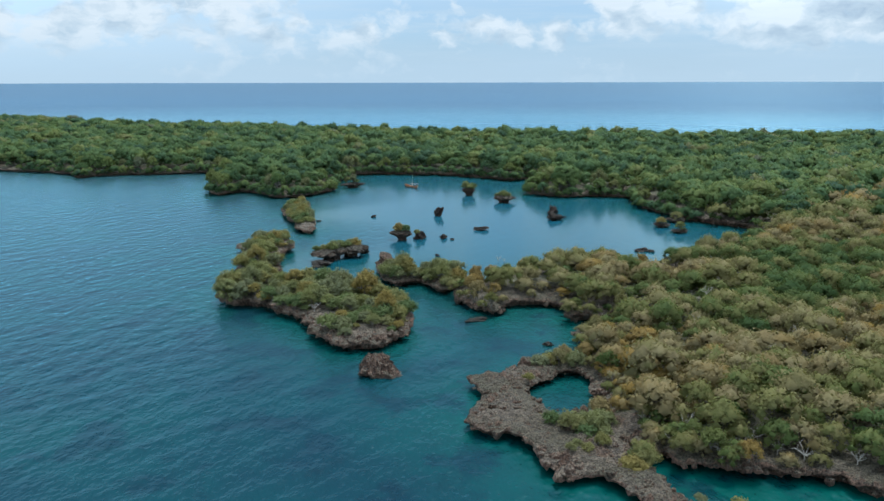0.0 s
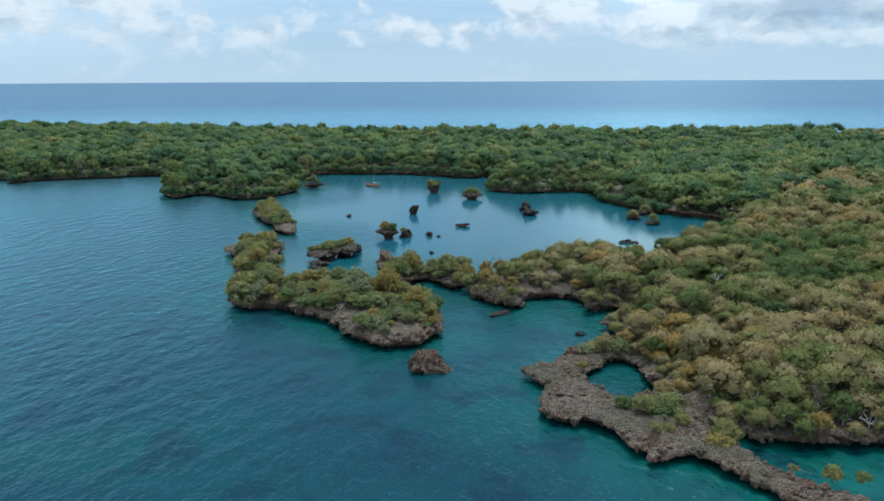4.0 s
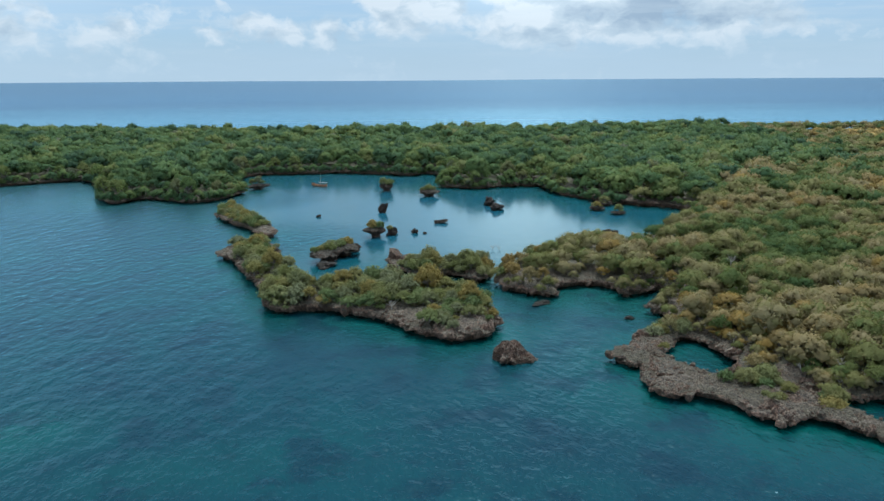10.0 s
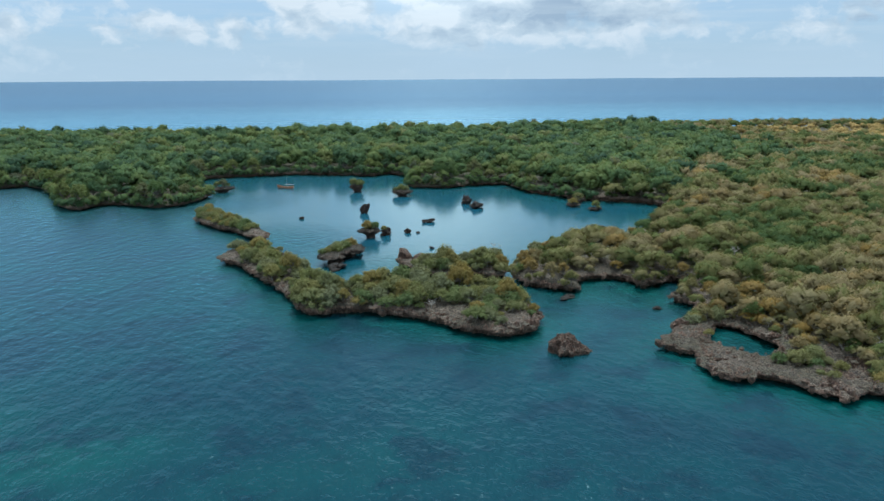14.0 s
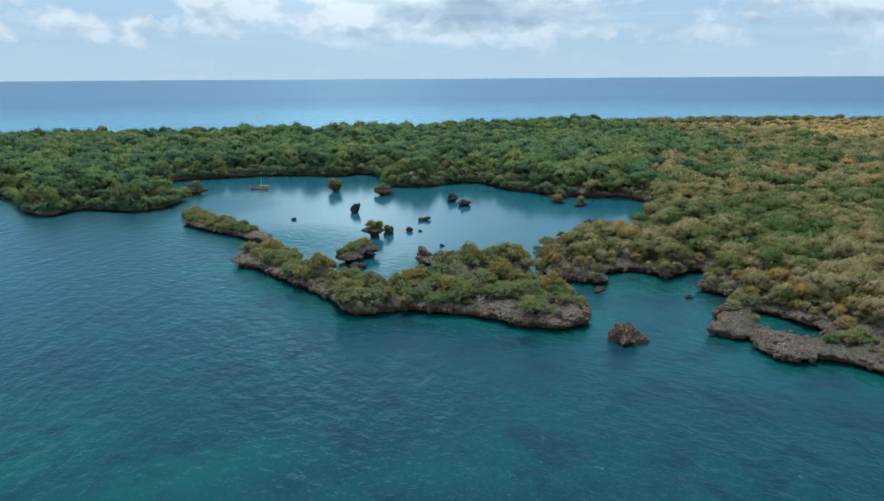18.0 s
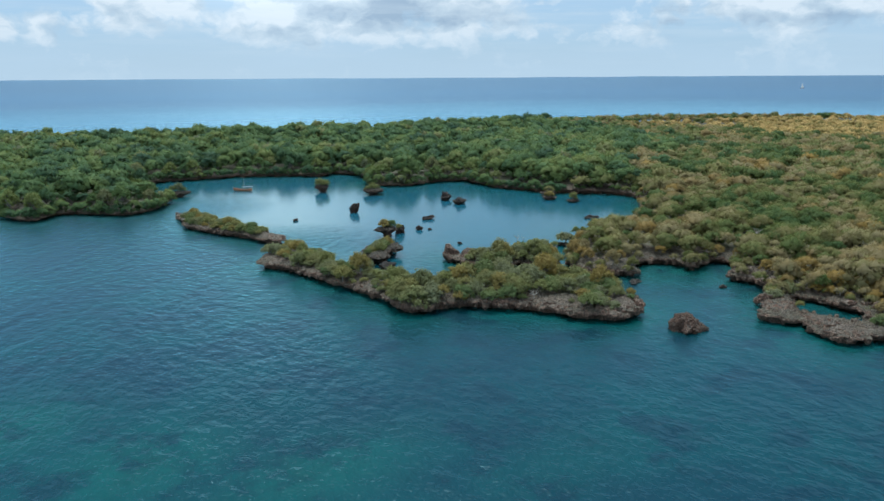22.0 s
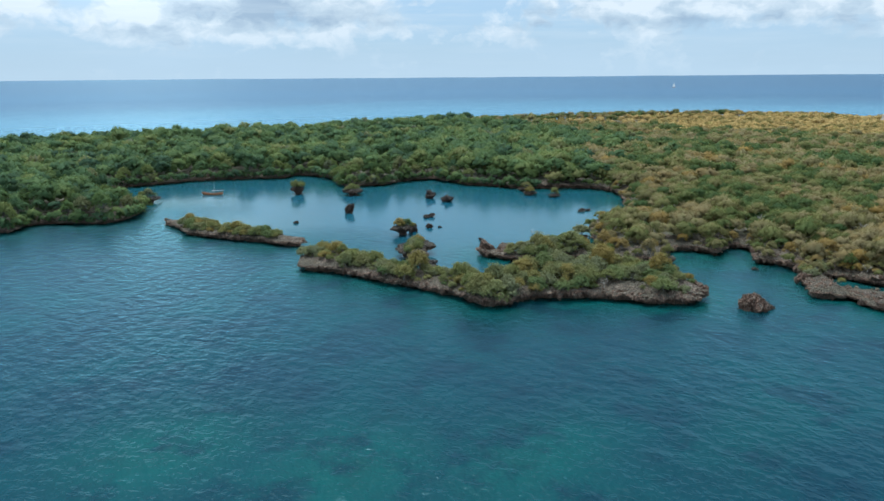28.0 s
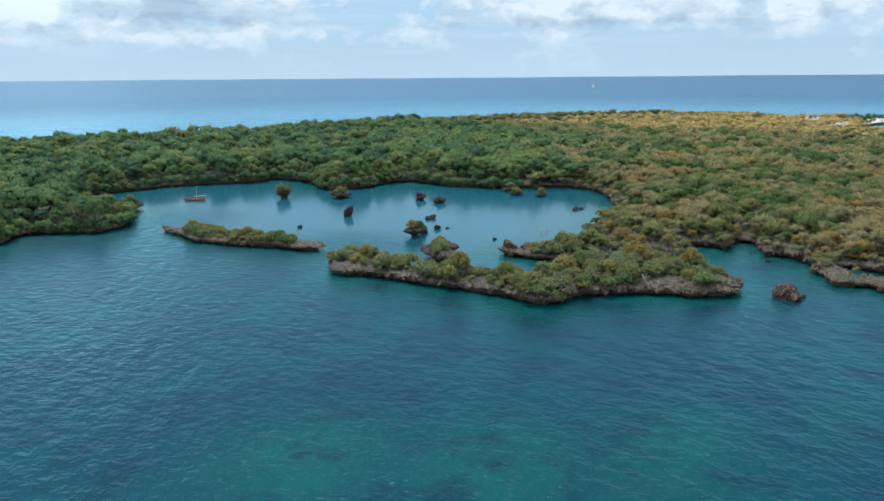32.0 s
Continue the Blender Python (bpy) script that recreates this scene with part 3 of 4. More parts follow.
def sea():
    xs, ys = axis_steps(-190, 112, 1.25, 5400), axis_steps(44, 410, 1.25, 5400)
    gx, gy = np.meshgrid(xs, ys)
    p = np.stack([gx.ravel(), gy.ravel()], 1)
    r = np.hypot(p[:, 0], p[:, 1])
    shores = [s for pair in SHORES.values() for s in pair if s is not None]
    near = (np.abs(p[:, 0] + 40) < 330) & (p[:, 1] > 0) & (p[:, 1] < 460)
    d = np.full(len(p), 400.0)
    d[near] = away(p[near], [s[((np.abs(s[:, 0] + 40) < 380) & (s[:, 1] < 480))] for s in shores])
    lagoon = [(-52, 410), (0, 406), (44, 388), (62, 350), (92, 322), (95, 285), (118, 250), (90, 205), (55, 168), (25, 170), (5, 170), (-14, 190), (-22, 166), (-44, 180), (-50, 228), (-46, 244), (-58, 305), (-48, 338)]
    inner = inside(p, np.array(lagoon, float))
    calm = np.where(inner, 1.0, 0.0)
    for gx0, gy0 in ((-45, 236), (-52, 322), (-14, 172)):
        calm *= np.clip((np.hypot(p[:, 0] - gx0, p[:, 1] - gy0) - 8) / 30, 0, 1)
    bay = np.exp(-(((p[:, 0] - 22) / 15) ** 2 + ((p[:, 1] - 148) / 12) ** 2))
    cove = np.exp(-(((p[:, 0] - 38) / 14) ** 2 + ((p[:, 1] - 80) / 8) ** 2))
    # shallows by the shores; widened in the lagoon to paint in green tree reflections too
    shoal = np.clip(np.exp(-d / np.where(inner, 12.0, 9.0)) * 0.8 + 0.34 * bay + 0.9 * cove, 0, 1)
    for cx, cy, sx, sy, k in ((-127, 153, 15, 12, 0.75), (-113, 131, 15, 13, 0.75), (-96, 116, 18, 10, 0.7), (-68, 99, 24, 9, 0.3), (-30, 84, 30, 10, 0.08), (-118, 108, 30, 14, 0.6)):
        shoal = np.maximum(shoal, k * np.exp(-(((p[:, 0] - cx) / sx) ** 2 + ((p[:, 1] - cy) / sy) ** 2)))
    z = (49.4 - 0.0040 * r) * np.clip((r - 2300) / 2900, 0, 1) ** 2
    amp = np.clip(1.0 - r / 700, 0, 1) * (1 - 0.9 * calm) * np.clip(d / 10, 0.15, 1)
    for k in range(14):
        a = radians(157) + RNG.normal(0, 0.5)
        length = RNG.uniform(3.0, 8)
        z = z + amp * 0.0065 * length * np.sin((p[:, 0] * math.cos(a) + p[:, 1] * math.sin(a)) * 2 * math.pi / length + RNG.uniform(0, 6.3)) * 0.5
    me = grid_mesh("water", p, z, len(xs), len(ys))
    for name, values in (("shoal", shoal), ("calm", calm), ("offshore", np.clip((r - 520) / 3000, 0, 1))):
        me.attributes.new(name, "FLOAT", "POINT").data.foreach_set("value", values.astype(np.float32))
    me.materials.append(WATER)
    return tagged(new("water", me), "blue-green sea with wind ripples, calmer and paler in the lagoon", "sea", kind="structure")


def grid_mesh(name, p, z, nx, ny):
    me = bpy.data.meshes.new(name)
    i = np.arange((nx - 1) * (ny - 1))
    a = (i // (nx - 1)) * nx + i % (nx - 1)
    quads = np.stack([a, a + 1, a + nx + 1, a + nx], 1).astype(np.int32)
    fill(me, np.column_stack([p, z]), quads)
    me.polygons.foreach_set("use_smooth", np.ones(len(quads), bool))
    me.update()
    return me


def fill(me, verts, quads):
    me.vertices.add(len(verts))
    me.vertices.foreach_set("co", np.asarray(verts, np.float32).ravel())
    me.loops.add(quads.size)
    me.loops.foreach_set("vertex_index", quads.ravel().astype(np.int32))
    me.polygons.add(len(quads))
    me.polygons.foreach_set("loop_start", np.arange(0, quads.size, quads.shape[1], dtype=np.int32))
    me.polygons.foreach_set("loop_total", np.full(len(quads), quads.shape[1], np.int32))
    me.update(calc_edges=True)
    me.validate()


sea()


# ---------------------------------------------------------------- trees
def sphere_points(rng, n, low=-0.35):
    """Even random directions, few of them from below."""
    z = rng.uniform(low, 1.0, n)
    a = rng.uniform(0, 2 * math.pi, n)
    r = np.sqrt(np.maximum(0, 1 - z * z))
    return np.stack([r * np.cos(a), r * np.sin(a), z], 1)


def leaves(rng, centres, radii, count, size, rag=(0.92, 1.06)):
    """Leaf clumps: small blades that sit in the skin of a crown's lobes. Returns vertices (n, 3, 3)."""
    which = rng.choice(len(centres), count, p=radii[:, 0] ** 2 / np.sum(radii[:, 0] ** 2))
    d = sphere_points(rng, count, -0.55)
    spot = centres[which] + d * radii[which] * rng.uniform(*rag, (count, 1))
    nrm = d + rng.normal(0, 0.36, (count, 3)) + np.array([0, 0, 0.25])
    nrm /= np.linalg.norm(nrm, axis=1)[:, None]
    u = np.cross(nrm, rng.normal(0, 1, (count, 3)))
    u /= np.maximum(np.linalg.norm(u, axis=1), 1e-6)[:, None]
    v = np.cross(nrm, u)
    s = size * rng.uniform(0.6, 1.35, (count, 1))
    w = s * 0.87
    soft = d * 0.42 + np.array([0, 0, 0.3]) + (spot - centres.mean(0)) / (np.abs(spot - centres.mean(0)).max() + 0.01) * 1.0 + rng.normal(0, 0.22, (count, 3))
    soft /= np.linalg.norm(soft, axis=1)[:, None]
    return np.stack([spot - u * s - nrm * s * 0.15, spot + u * s * 0.5 - v * w, spot + u * s * 0.5 + v * w], 1), np.repeat(soft[:, None], 3, 1), which


def crown_lobes(rng, radius, height, lobes):
    """Centres and radii of the heads of a crown whose foot is at the origin."""
    c, r = [], []
    for k in range(lobes):
        a = k * 2.4 + rng.uniform(-0.5, 0.5)
        t = math.sqrt((k + 0.35) / lobes)
        out = radius * 0.80 * t * rng.uniform(0.85, 1.15)
        s = radius * (1.75 - 0.5 * t) / math.sqrt(lobes + 2) * rng.uniform(0.6, 1.25)
        top = height * (1 - 0.46 * t ** 2 * rng.uniform(0.6, 1.3) - rng.uniform(0.0, 0.13)) - s * 0.8
        c.append((math.cos(a) * out, math.sin(a) * out, max(top, s * 0.6)))
        r.append((s, s * rng.uniform(0.85, 1.15), s * rng.uniform(0.75, 1.0)))
    return np.array(c), np.array(r)


def soften(me, normals):
    """Shade a crown as the rounded mass that its leaves make up."""
    me.attributes.new("custom_normal", "FLOAT_VECTOR", "POINT").data.foreach_set("vector", np.asarray(normals, np.float32).ravel())


def crown_mesh(name, seed, radius, height, lobes, count, size, leaf):
    rng = np.random.default_rng(seed)
    c, r = crown_lobes(rng, radius, height, lobes)
    q, soft = [a.reshape(-1, 3) for a in leaves(rng, c, r, count, size, (0.62, 1.45))[:2]]
    verts, faces = [q], [np.arange(len(q)).reshape(-1, 3)]
    me = bpy.data.meshes.new(name)
    core = [ICO_V * rr * 0.64 * rng.uniform(0.85, 1.1, (len(ICO_V), 1)) + cc for cc, rr in zip(c, r)]
    base = len(q)
    tri = np.concatenate([ICO_F + base + k * len(ICO_V) for k in range(len(core))])
    both = np.concatenate([q] + core)
    me.from_pydata(both.tolist(), [], faces[0].tolist() + tri.tolist())
    me.materials.append(leaf)
    me.attributes.new("tone", "FLOAT", "POINT").data.foreach_set("value", np.full(len(both), (seed * 0.37) % 1.0, np.float32))
    soften(me, np.concatenate([soft] + [ICO_V * 0.6 + np.array([0, 0, 0.5])] * len(core)))
    me.update()
    return me, c, r


def limb(bm, a, b, ra, rb, sides=6):
    a, b = Vector(a), Vector(b)
    turn = (b - a).to_track_quat("Z", "Y").to_matrix()
    rings = []
    for p, r in ((a, ra), (a.lerp(b, 0.5) + Vector((ra * 0.7, -ra * 0.5, 0)), (ra + rb) / 2), (b, rb)):
        rings.append([bm.verts.new(p + turn @ Vector((r * math.cos(k * 6.2832 / sides), r * math.sin(k * 6.2832 / sides), 0))) for k in range(sides)])
    for lo, hi in zip(rings, rings[1:]):
        for k in range(sides):
            bm.faces.new((lo[k], lo[(k + 1) % sides], hi[(k + 1) % sides], hi[k]))
    bm.faces.new(rings[-1])


def part(name, bm, mat, parent, label=""):
    me = bpy.data.meshes.new(name)
    bm.normal_update()
    bm.to_mesh(me)
    bm.free()
    me.materials.append(mat)
    return hang(name, me, parent, label)


def hang(name, me, parent, label=""):
    ob = new(name, me)
    ob.parent = parent
    return tagged(ob, label)


def tree(name, seed, radius, height, lobes, count, size, leaf, bark, label, category, group):
    """A thing: a forked, tapered trunk and a crown of leaf clumps."""
    foot = tagged(new(name), label, category, group)
    me, c, r = crown_mesh("crown", seed, radius, height, lobes, count, size, leaf)
    bm = bmesh.new()
    fork = Vector((0.05 * radius, 0.03 * radius, height * 0.3))
    limb(bm, (0, 0, -0.35), fork, 0.07 * radius, 0.05 * radius)
    for cc in c:
        limb(bm, fork, Vector(cc) * 0.96, 0.04 * radius, 0.015 * radius, 5)
    part("trunk", bm, bark, foot)
    hang("crown", me, foot)
    return foot


# shapes to copy from; they stand on the long islet themselves
def floor_at(key, x, y, lip, rise):
    line, hole = SHORES[key]
    e = away(np.array([[x, y]]), [line] + ([hole] if hole is not None else []))[0]
    return ground_height(x, y, e, lip, rise) - 0.15


KINDS = {
    "shrub": [tree("shrub", 11 + k, 2.0, 2.2, 20, 860, 0.17, SHRUB, BARK, "low rounded olive-green shrub growing on coral rock", "shrub", "shrubs on the coral islets") for k in range(5)],
    "bushy_tree": [tree("bushy_tree", 31 + k, 2.7, 3.9, 24, 1300, 0.19, SHRUB, BARK, "bushy green tree rooted in coral rock", "tree", "trees on the coral rock") for k in range(4)],
    "mangrove_tree": [tree("mangrove_tree", 51 + k, 2.7, 4.4, 24, 1200, 0.19, OLIVE, BARK, "rounded olive-brown mangrove tree at the wood's edge", "tree", "mangroves along the shore") for k in range(5)],
    "green_tree": [tree("green_tree", 71 + k, 3.4, 6.5, 22, 950, 0.29, GREEN, BARK, "dense green tree at the edge of the lagoon", "tree", "green trees along the shore") for k in range(4)],
}
USED = {k: 0 for k in KINDS}


def plant(kind, x, y, z, scale=1.0, turn=None):
    """The next tree of a kind: the patterns stand first, then copies of them."""
    made, n = KINDS[kind], USED[kind]
    USED[kind] += 1
    m = pose(x, y, z, 0, 0, RNG.uniform(0, 360) if turn is None else turn)
    if n < len(made):
        made[n].matrix_basis = m @ Matrix.Diagonal((scale, scale, scale, 1))
        return made[n]
    ob = copy_thing(made[n % len(made)], m)
    ob.scale = (scale, scale, scale * RNG.uniform(0.8, 1.4))
    return ob


def scatter(key, gap, margin, seed):
    """Loosely even places on a land, at least margin from its edge."""
    rng = np.random.default_rng(seed)
    line, hole = SHORES[key]
    lo, hi = line.min(0), line.max(0)
    nx, ny = int((hi[0] - lo[0]) / gap) + 1, int((hi[1] - lo[1]) / gap) + 1
    gx, gy = np.meshgrid(np.arange(nx) * gap + lo[0], np.arange(ny) * gap + lo[1])
    gx = gx + (np.arange(ny) % 2)[:, None] * gap / 2
    p = np.stack([gx.ravel(), gy.ravel()], 1) + rng.uniform(-0.48, 0.48, (nx * ny, 2)) * gap
    p = p[inside(p, line)]
    if hole is not None:
        p = p[~inside(p, hole)]
    e = away(p, [line] + ([hole] if hole is not None else []))
    return p[e > margin], e[e > margin]


def bare(x, y, spots):
    return any(((x - a) / rx) ** 2 + ((y - b) / ry) ** 2 < 1 for a, b, rx, ry in spots)


# long islet: shrubs over most of it, bare rock round its south-eastern end
for (x, y), e in zip(*scatter("long", 2.35, 0.6, 21)):
    front = bare(x, y, [(-25.5, 144, 5.2, 6.5), (-18, 135.5, 8, 2.6), (-59, 216, 3.5, 5)])
    if front and RNG.random() < 0.8:
        continue
    if RNG.random() < 0.08:
        continue
    z = floor_at("long", x, y, 2.3, 0.9)
    if x > -34 and y > 150 and e > 2.5 and RNG.random() < 0.6:
        plant("bushy_tree", x, y, z, RNG.choice([0.5, 0.75, 1.0, 1.25]))
    elif e > 4.5 and RNG.random() < 0.35 or bare(x, y, [(-46, 165, 7, 7)]):
        plant("bushy_tree", x, y, z, RNG.choice([0.5, 0.65, 0.8, 1.0]))
    else:
        plant("shrub", x, y, z, RNG.choice([0.4, 0.6, 0.9, 1.25]) * (0.6 if front else 1))
plant("bushy_tree", -48.5, 163.8, 1.0, 1.45)
plant("bushy_tree", -45.5, 162.6, 1.3, 1.15)
plant("bushy_tree", -50.2, 167.0, 1.2, 1.1)
for (x, y), e in zip(*scatter("middle", 2.1, 0.45, 22)):
    if bare(x, y, [(-16, 194.5, 4, 6)]):
        continue
    plant("bushy_tree" if e > 2.2 and RNG.random() < 0.6 else "shrub", x, y, floor_at("middle", x, y, 2.0, 0.8), RNG.choice([0.6, 0.8, 1.05]))
for (x, y), e in zip(*scatter("ridge", 2.0, 0.6, 23)):
    if bare(x, y, [(-57, 300, 6, 9), (-45, 244, 5, 7)]):
        continue
    plant("shrub", x, y, floor_at("ridge", x, y, 2.0, 0.5), RNG.choice([0.45, 0.6, 0.8, 1.0]))


# the few bushes on the bare spit
for x, y, k in ((19.0, 98.6, 0.8), (21.2, 97.4, 0.9), (22.8, 98.4, 0.8), (20.4, 100.2, 0.6), (18.0, 97.2, 0.75), (15.6, 99.2, 0.6), (14.2, 101.4, 0.45), (20.0, 96.0, 0.8), (22.4, 95.6, 0.5),
                (16.9, 89.9, 0.35), (19.4, 91.3, 0.45), (21.4, 91.9, 0.5), (18.2, 93.0, 0.35), (24.4, 86.6, 0.85), (26.2, 87.4, 0.7), (25.2, 88.2, 0.6), (16.8, 121.2, 0.8), (18.6, 122.4, 0.8), (14.0, 114.0, 0.4),
                (33.8, 76.4, 0.55), (36.4, 74.6, 0.45), (30.2, 79.0, 0.35), (40.0, 66, 0.45), (20.6, 123.6, 0.9), (23.0, 121.8, 0.8), (24.6, 104.6, 0.5), (26.4, 102.4, 0.6)):
    plant("shrub", x, y, ground_height(x, y, 1.6, 2.2, 1.8) - 0.35, k * 1.25)


# ---------------------------------------------------------------- woods on the mainland
def wood(name, spots, radius, height, count, size, leaf, seed, label, base=0.44, swing=0.55):
    """Woodland that nobody could count: all crowns as one mesh of leaf clumps over dark cores."""
    rng = np.random.default_rng(seed)
    parts, tones, core_tones, tri, facing, core_facing, heads_in = [], [], [], [], [], [], []
    shapes = []
    for k in range(14):
        c, r = crown_lobes(rng, radius, height, int(rng.integers(18, 26) if size < 0.3 else rng.integers(14, 20)))
        got = leaves(rng, c, r, count, size, (0.74, 1.26))
        own = rng.normal(0, 0.05, len(c))[got[2]]
        heads = np.concatenate([OCT_V * rr * 0.78 * rng.uniform(0.85, 1.12, (len(OCT_V), 1)) + cc for cc, rr in zip(c, r)])
        out = (c - c.mean(0)) / (np.abs(c - c.mean(0)).max() + 0.01)
        round_off = np.concatenate([OCT_V * 0.55 + o * 1.0 + np.array([0, 0, 0.3]) for o in out])
        round_off /= np.linalg.norm(round_off, axis=1)[:, None]
        tone_of = np.repeat([own[got[2] == j][0] if (got[2] == j).any() else 0.0 for j in range(len(c))], len(OCT_V))
        shapes.append(((got[0], got[1], own), heads, round_off, tone_of))
    for x, y, z, s in spots:
        q, core, round_off, tone_of = shapes[rng.integers(len(shapes))]
        a = rng.uniform(0, 6.283)
        sx, sz = s * rng.uniform(0.85, 1.15), s * rng.uniform(0.85, 1.15)
        turn = np.array([[math.cos(a) * sx, -math.sin(a) * sx, 0], [math.sin(a) * sx, math.cos(a) * sx, 0], [0, 0, sz]])
        parts.append(q[0] @ turn.T + np.array([x, y, z]))
        flat = np.array([[math.cos(a), -math.sin(a), 0], [math.sin(a), math.cos(a), 0], [0, 0, 1]])
        facing.append(q[1] @ flat.T)
        core_facing.append(round_off @ flat.T)
        tri.append(core @ turn.T + np.array([x, y, z]))
        mean = (min(1.0, max(0.0, base + swing * noise.noise(Vector((x * 0.03, y * 0.03, seed))) + rng.normal(0, 0.19) + 0.22 * math.exp(-((x - 42) / 24) ** 2 - ((y - 112) / 20) ** 2))))
        tones.append(np.repeat(np.clip(mean + q[2], 0, 1), 3))
        core_tones.append(np.clip(mean + tone_of, 0, 1))
        heads_in.append(len(tone_of) // len(OCT_V))
    n, m = len(spots), len(OCT_V)
    blades = np.arange(n * count * 3).reshape(-1, 3)
    verts = np.concatenate([np.concatenate(parts).reshape(-1, 3), np.concatenate(tri)])
    cores = (OCT_F[None] + (np.arange(sum(heads_in)) * m)[:, None, None] + n * count * 3).reshape(-1, 3)
    me = bpy.data.meshes.new(name)
    loops = np.concatenate([blades.ravel(), cores.ravel()]).astype(np.int32)
    totals = np.full(len(blades) + len(cores), 3).astype(np.int32)
    me.vertices.add(len(verts))
    me.vertices.foreach_set("co", verts.astype(np.float32).ravel())
    me.loops.add(len(loops))
    me.loops.foreach_set("vertex_index", loops)
    me.polygons.add(len(totals))
    me.polygons.foreach_set("loop_start", np.concatenate([[0], np.cumsum(totals)[:-1]]).astype(np.int32))
    me.polygons.foreach_set("loop_total", totals)
    me.update(calc_edges=True)
    tone = np.concatenate(tones + core_tones)
    me.attributes.new("tone", "FLOAT", "POINT").data.foreach_set("value", tone.astype(np.float32))
    me.attributes.new("many", "FLOAT", "POINT").data.foreach_set("value", np.ones(len(tone), np.float32))
    soften(me, np.concatenate([np.concatenate(facing).reshape(-1, 3), np.concatenate(core_facing)]))
    me.materials.append(leaf)
    return tagged(new(name, me), label, "woodland", kind="stuff")


def zone(x, y):
    """Which wood a place belongs to: the northern green, the olive mangroves or the golden scrub; they blend at their edges."""
    v = 26 * noise.noise(Vector((x * 0.012, y * 0.012, 4.0)))
    w = 60 * noise.noise(Vector((x * 0.031, y * 0.031, 14.0))) + 34 * noise.noise(Vector((x * 0.4, y * 0.4, 24.0)))
    if x > 612 and y < 250:
        return "green"
    if x > 385 + 2 * v + w and y < 520 - 0.30 * (x - 330) + v + w * 0.5:
        return "gold"
    if y + v * 0.8 + w * min(1.0, max(0.0, (x - 60) / 60)) > 262 + max(0, x - 120) * 0.42 + max(0, x - 260) * 2:
        return "green"
    return "olive"


BARE_LAND = [(9, 105, 9, 9), (12, 117, 9, 6), (17, 92, 8, 9), (24, 82, 5, 7), (34, 72, 9, 6), (46, 60, 8, 6), (25, 118.5, 3, 3), (26.5, 107, 2.6, 6), (26.5, 96, 3.4, 4.5), (588, 262, 14, 9), (516, 222, 30, 8), (505, 196, 30, 10)]
near_spots, olive_far, green_spots, green_near, gold_spots = [], [], [], [], []
edge_trees = 0
for (x, y), e in zip(*scatter("mainland", 4.1, 0.9, 31)):
    path = math.hypot(x + 30, y - 20)
    if path > 265 or (y < 60 and x > 60) or x > 190:
        continue
    if zone(x, y) == "green" and y > 235:
        continue
    if bare(x, y, BARE_LAND) and (x < 31 or RNG.random() < 0.8):
        continue
    z = ground_height(x, y, e, 2.2, 1.8) - 0.3
    shore = e < 4.2
    if shore and path < 190 and edge_trees < 130:
        edge_trees += 1
        plant("mangrove_tree", x, y, z, RNG.uniform(0.55, 0.85))
    else:
        near_spots.append((x, y, z, RNG.choice([0.6, 0.75, 0.9, 1.0, 1.15, 1.3]) * RNG.uniform(0.9, 1.1) * (0.75 if shore else 1)))
for (x, y), e in zip(*scatter("mainland", 2.3, 0.7, 33)):
    if 25 < x < 38 and 88 < y < 126 and not (x < 28 and y < 101):
        near_spots.append((x, y, ground_height(x, y, e, 2.2, 1.8) - 0.3, RNG.uniform(0.3, 0.6)))
shore_trees = 0
for (x, y), e in zip(*scatter("mainland", 5.3, 1.2, 32)):
    path = math.hypot(x + 30, y - 20)
    kind = zone(x, y)
    if x < -0.62 * y - 25 or (e > 25 and y > 430 - 0.1 * x and RNG.random() < 0.42) or (x > 330 and RNG.random() < 0.3) or (y < 0.1 * x and x > 60) or (kind != "green" and path <= 265 and x <= 190):
        continue
    if kind == "green" and y <= 235 and x < 500:
        continue
    if bare(x, y, BARE_LAND):
        continue
    z = ground_height(x, y, e, 2.2, 1.8) - 0.3
    if kind == "green":
        if e < 6 and path < 420 and shore_trees < 90:
            shore_trees += 1
            plant("green_tree", x, y, z, RNG.uniform(0.7, 1.1))
        else:
            (green_near if y < 425 and x < 130 else green_spots).append((x, y, z, RNG.choice([0.6, 0.8, 1.0, 1.2, 1.45]) * RNG.uniform(0.9, 1.1) * (0.45 if x > 590 else 0.8 if e < 5 else 1)))
    elif kind == "olive":
        olive_far.append((x, y, z, RNG.uniform(0.75, 1.5)))
    else:
        gold_spots.append((x, y, z, RNG.uniform(0.7, 1.2)))
# small crowns that hang over the water all along the shore
shore, rng = SHORES["mainland"][0], np.random.default_rng(61)
nrm = normals_of(shore)
run = 0.0
for i in range(1, len(shore)):
    run -= np.linalg.norm(shore[i] - shore[i - 1])
    x, y = shore[i] - nrm[i] * rng.uniform(-0.5, 1.3)
    if run > 0 or bare(x, y, BARE_LAND) or y > 470 or x > 300 or math.hypot(x, y - 20) > 460 or (y < 82 and x > 26):
        continue
    if zone(x, y) == "green":
        green_near.append((x, y, rng.uniform(0.1, 1.0), rng.uniform(0.4, 0.8)))
        run = rng.uniform(1.0, 3.0)
    elif rng.random() < 0.62:
        near_spots.append((x, y, rng.uniform(1.6, 2.2), rng.uniform(0.35, 0.62)))
        run = rng.uniform(1.6, 4.0)
    else:
        run = rng.uniform(2.0, 5.0)
wood("mangrove_wood", near_spots, 3.35, 4.7, 720, 0.185, OLIVE, 41, "dense olive and rust-brown mangrove wood with rounded crowns", 0.42)
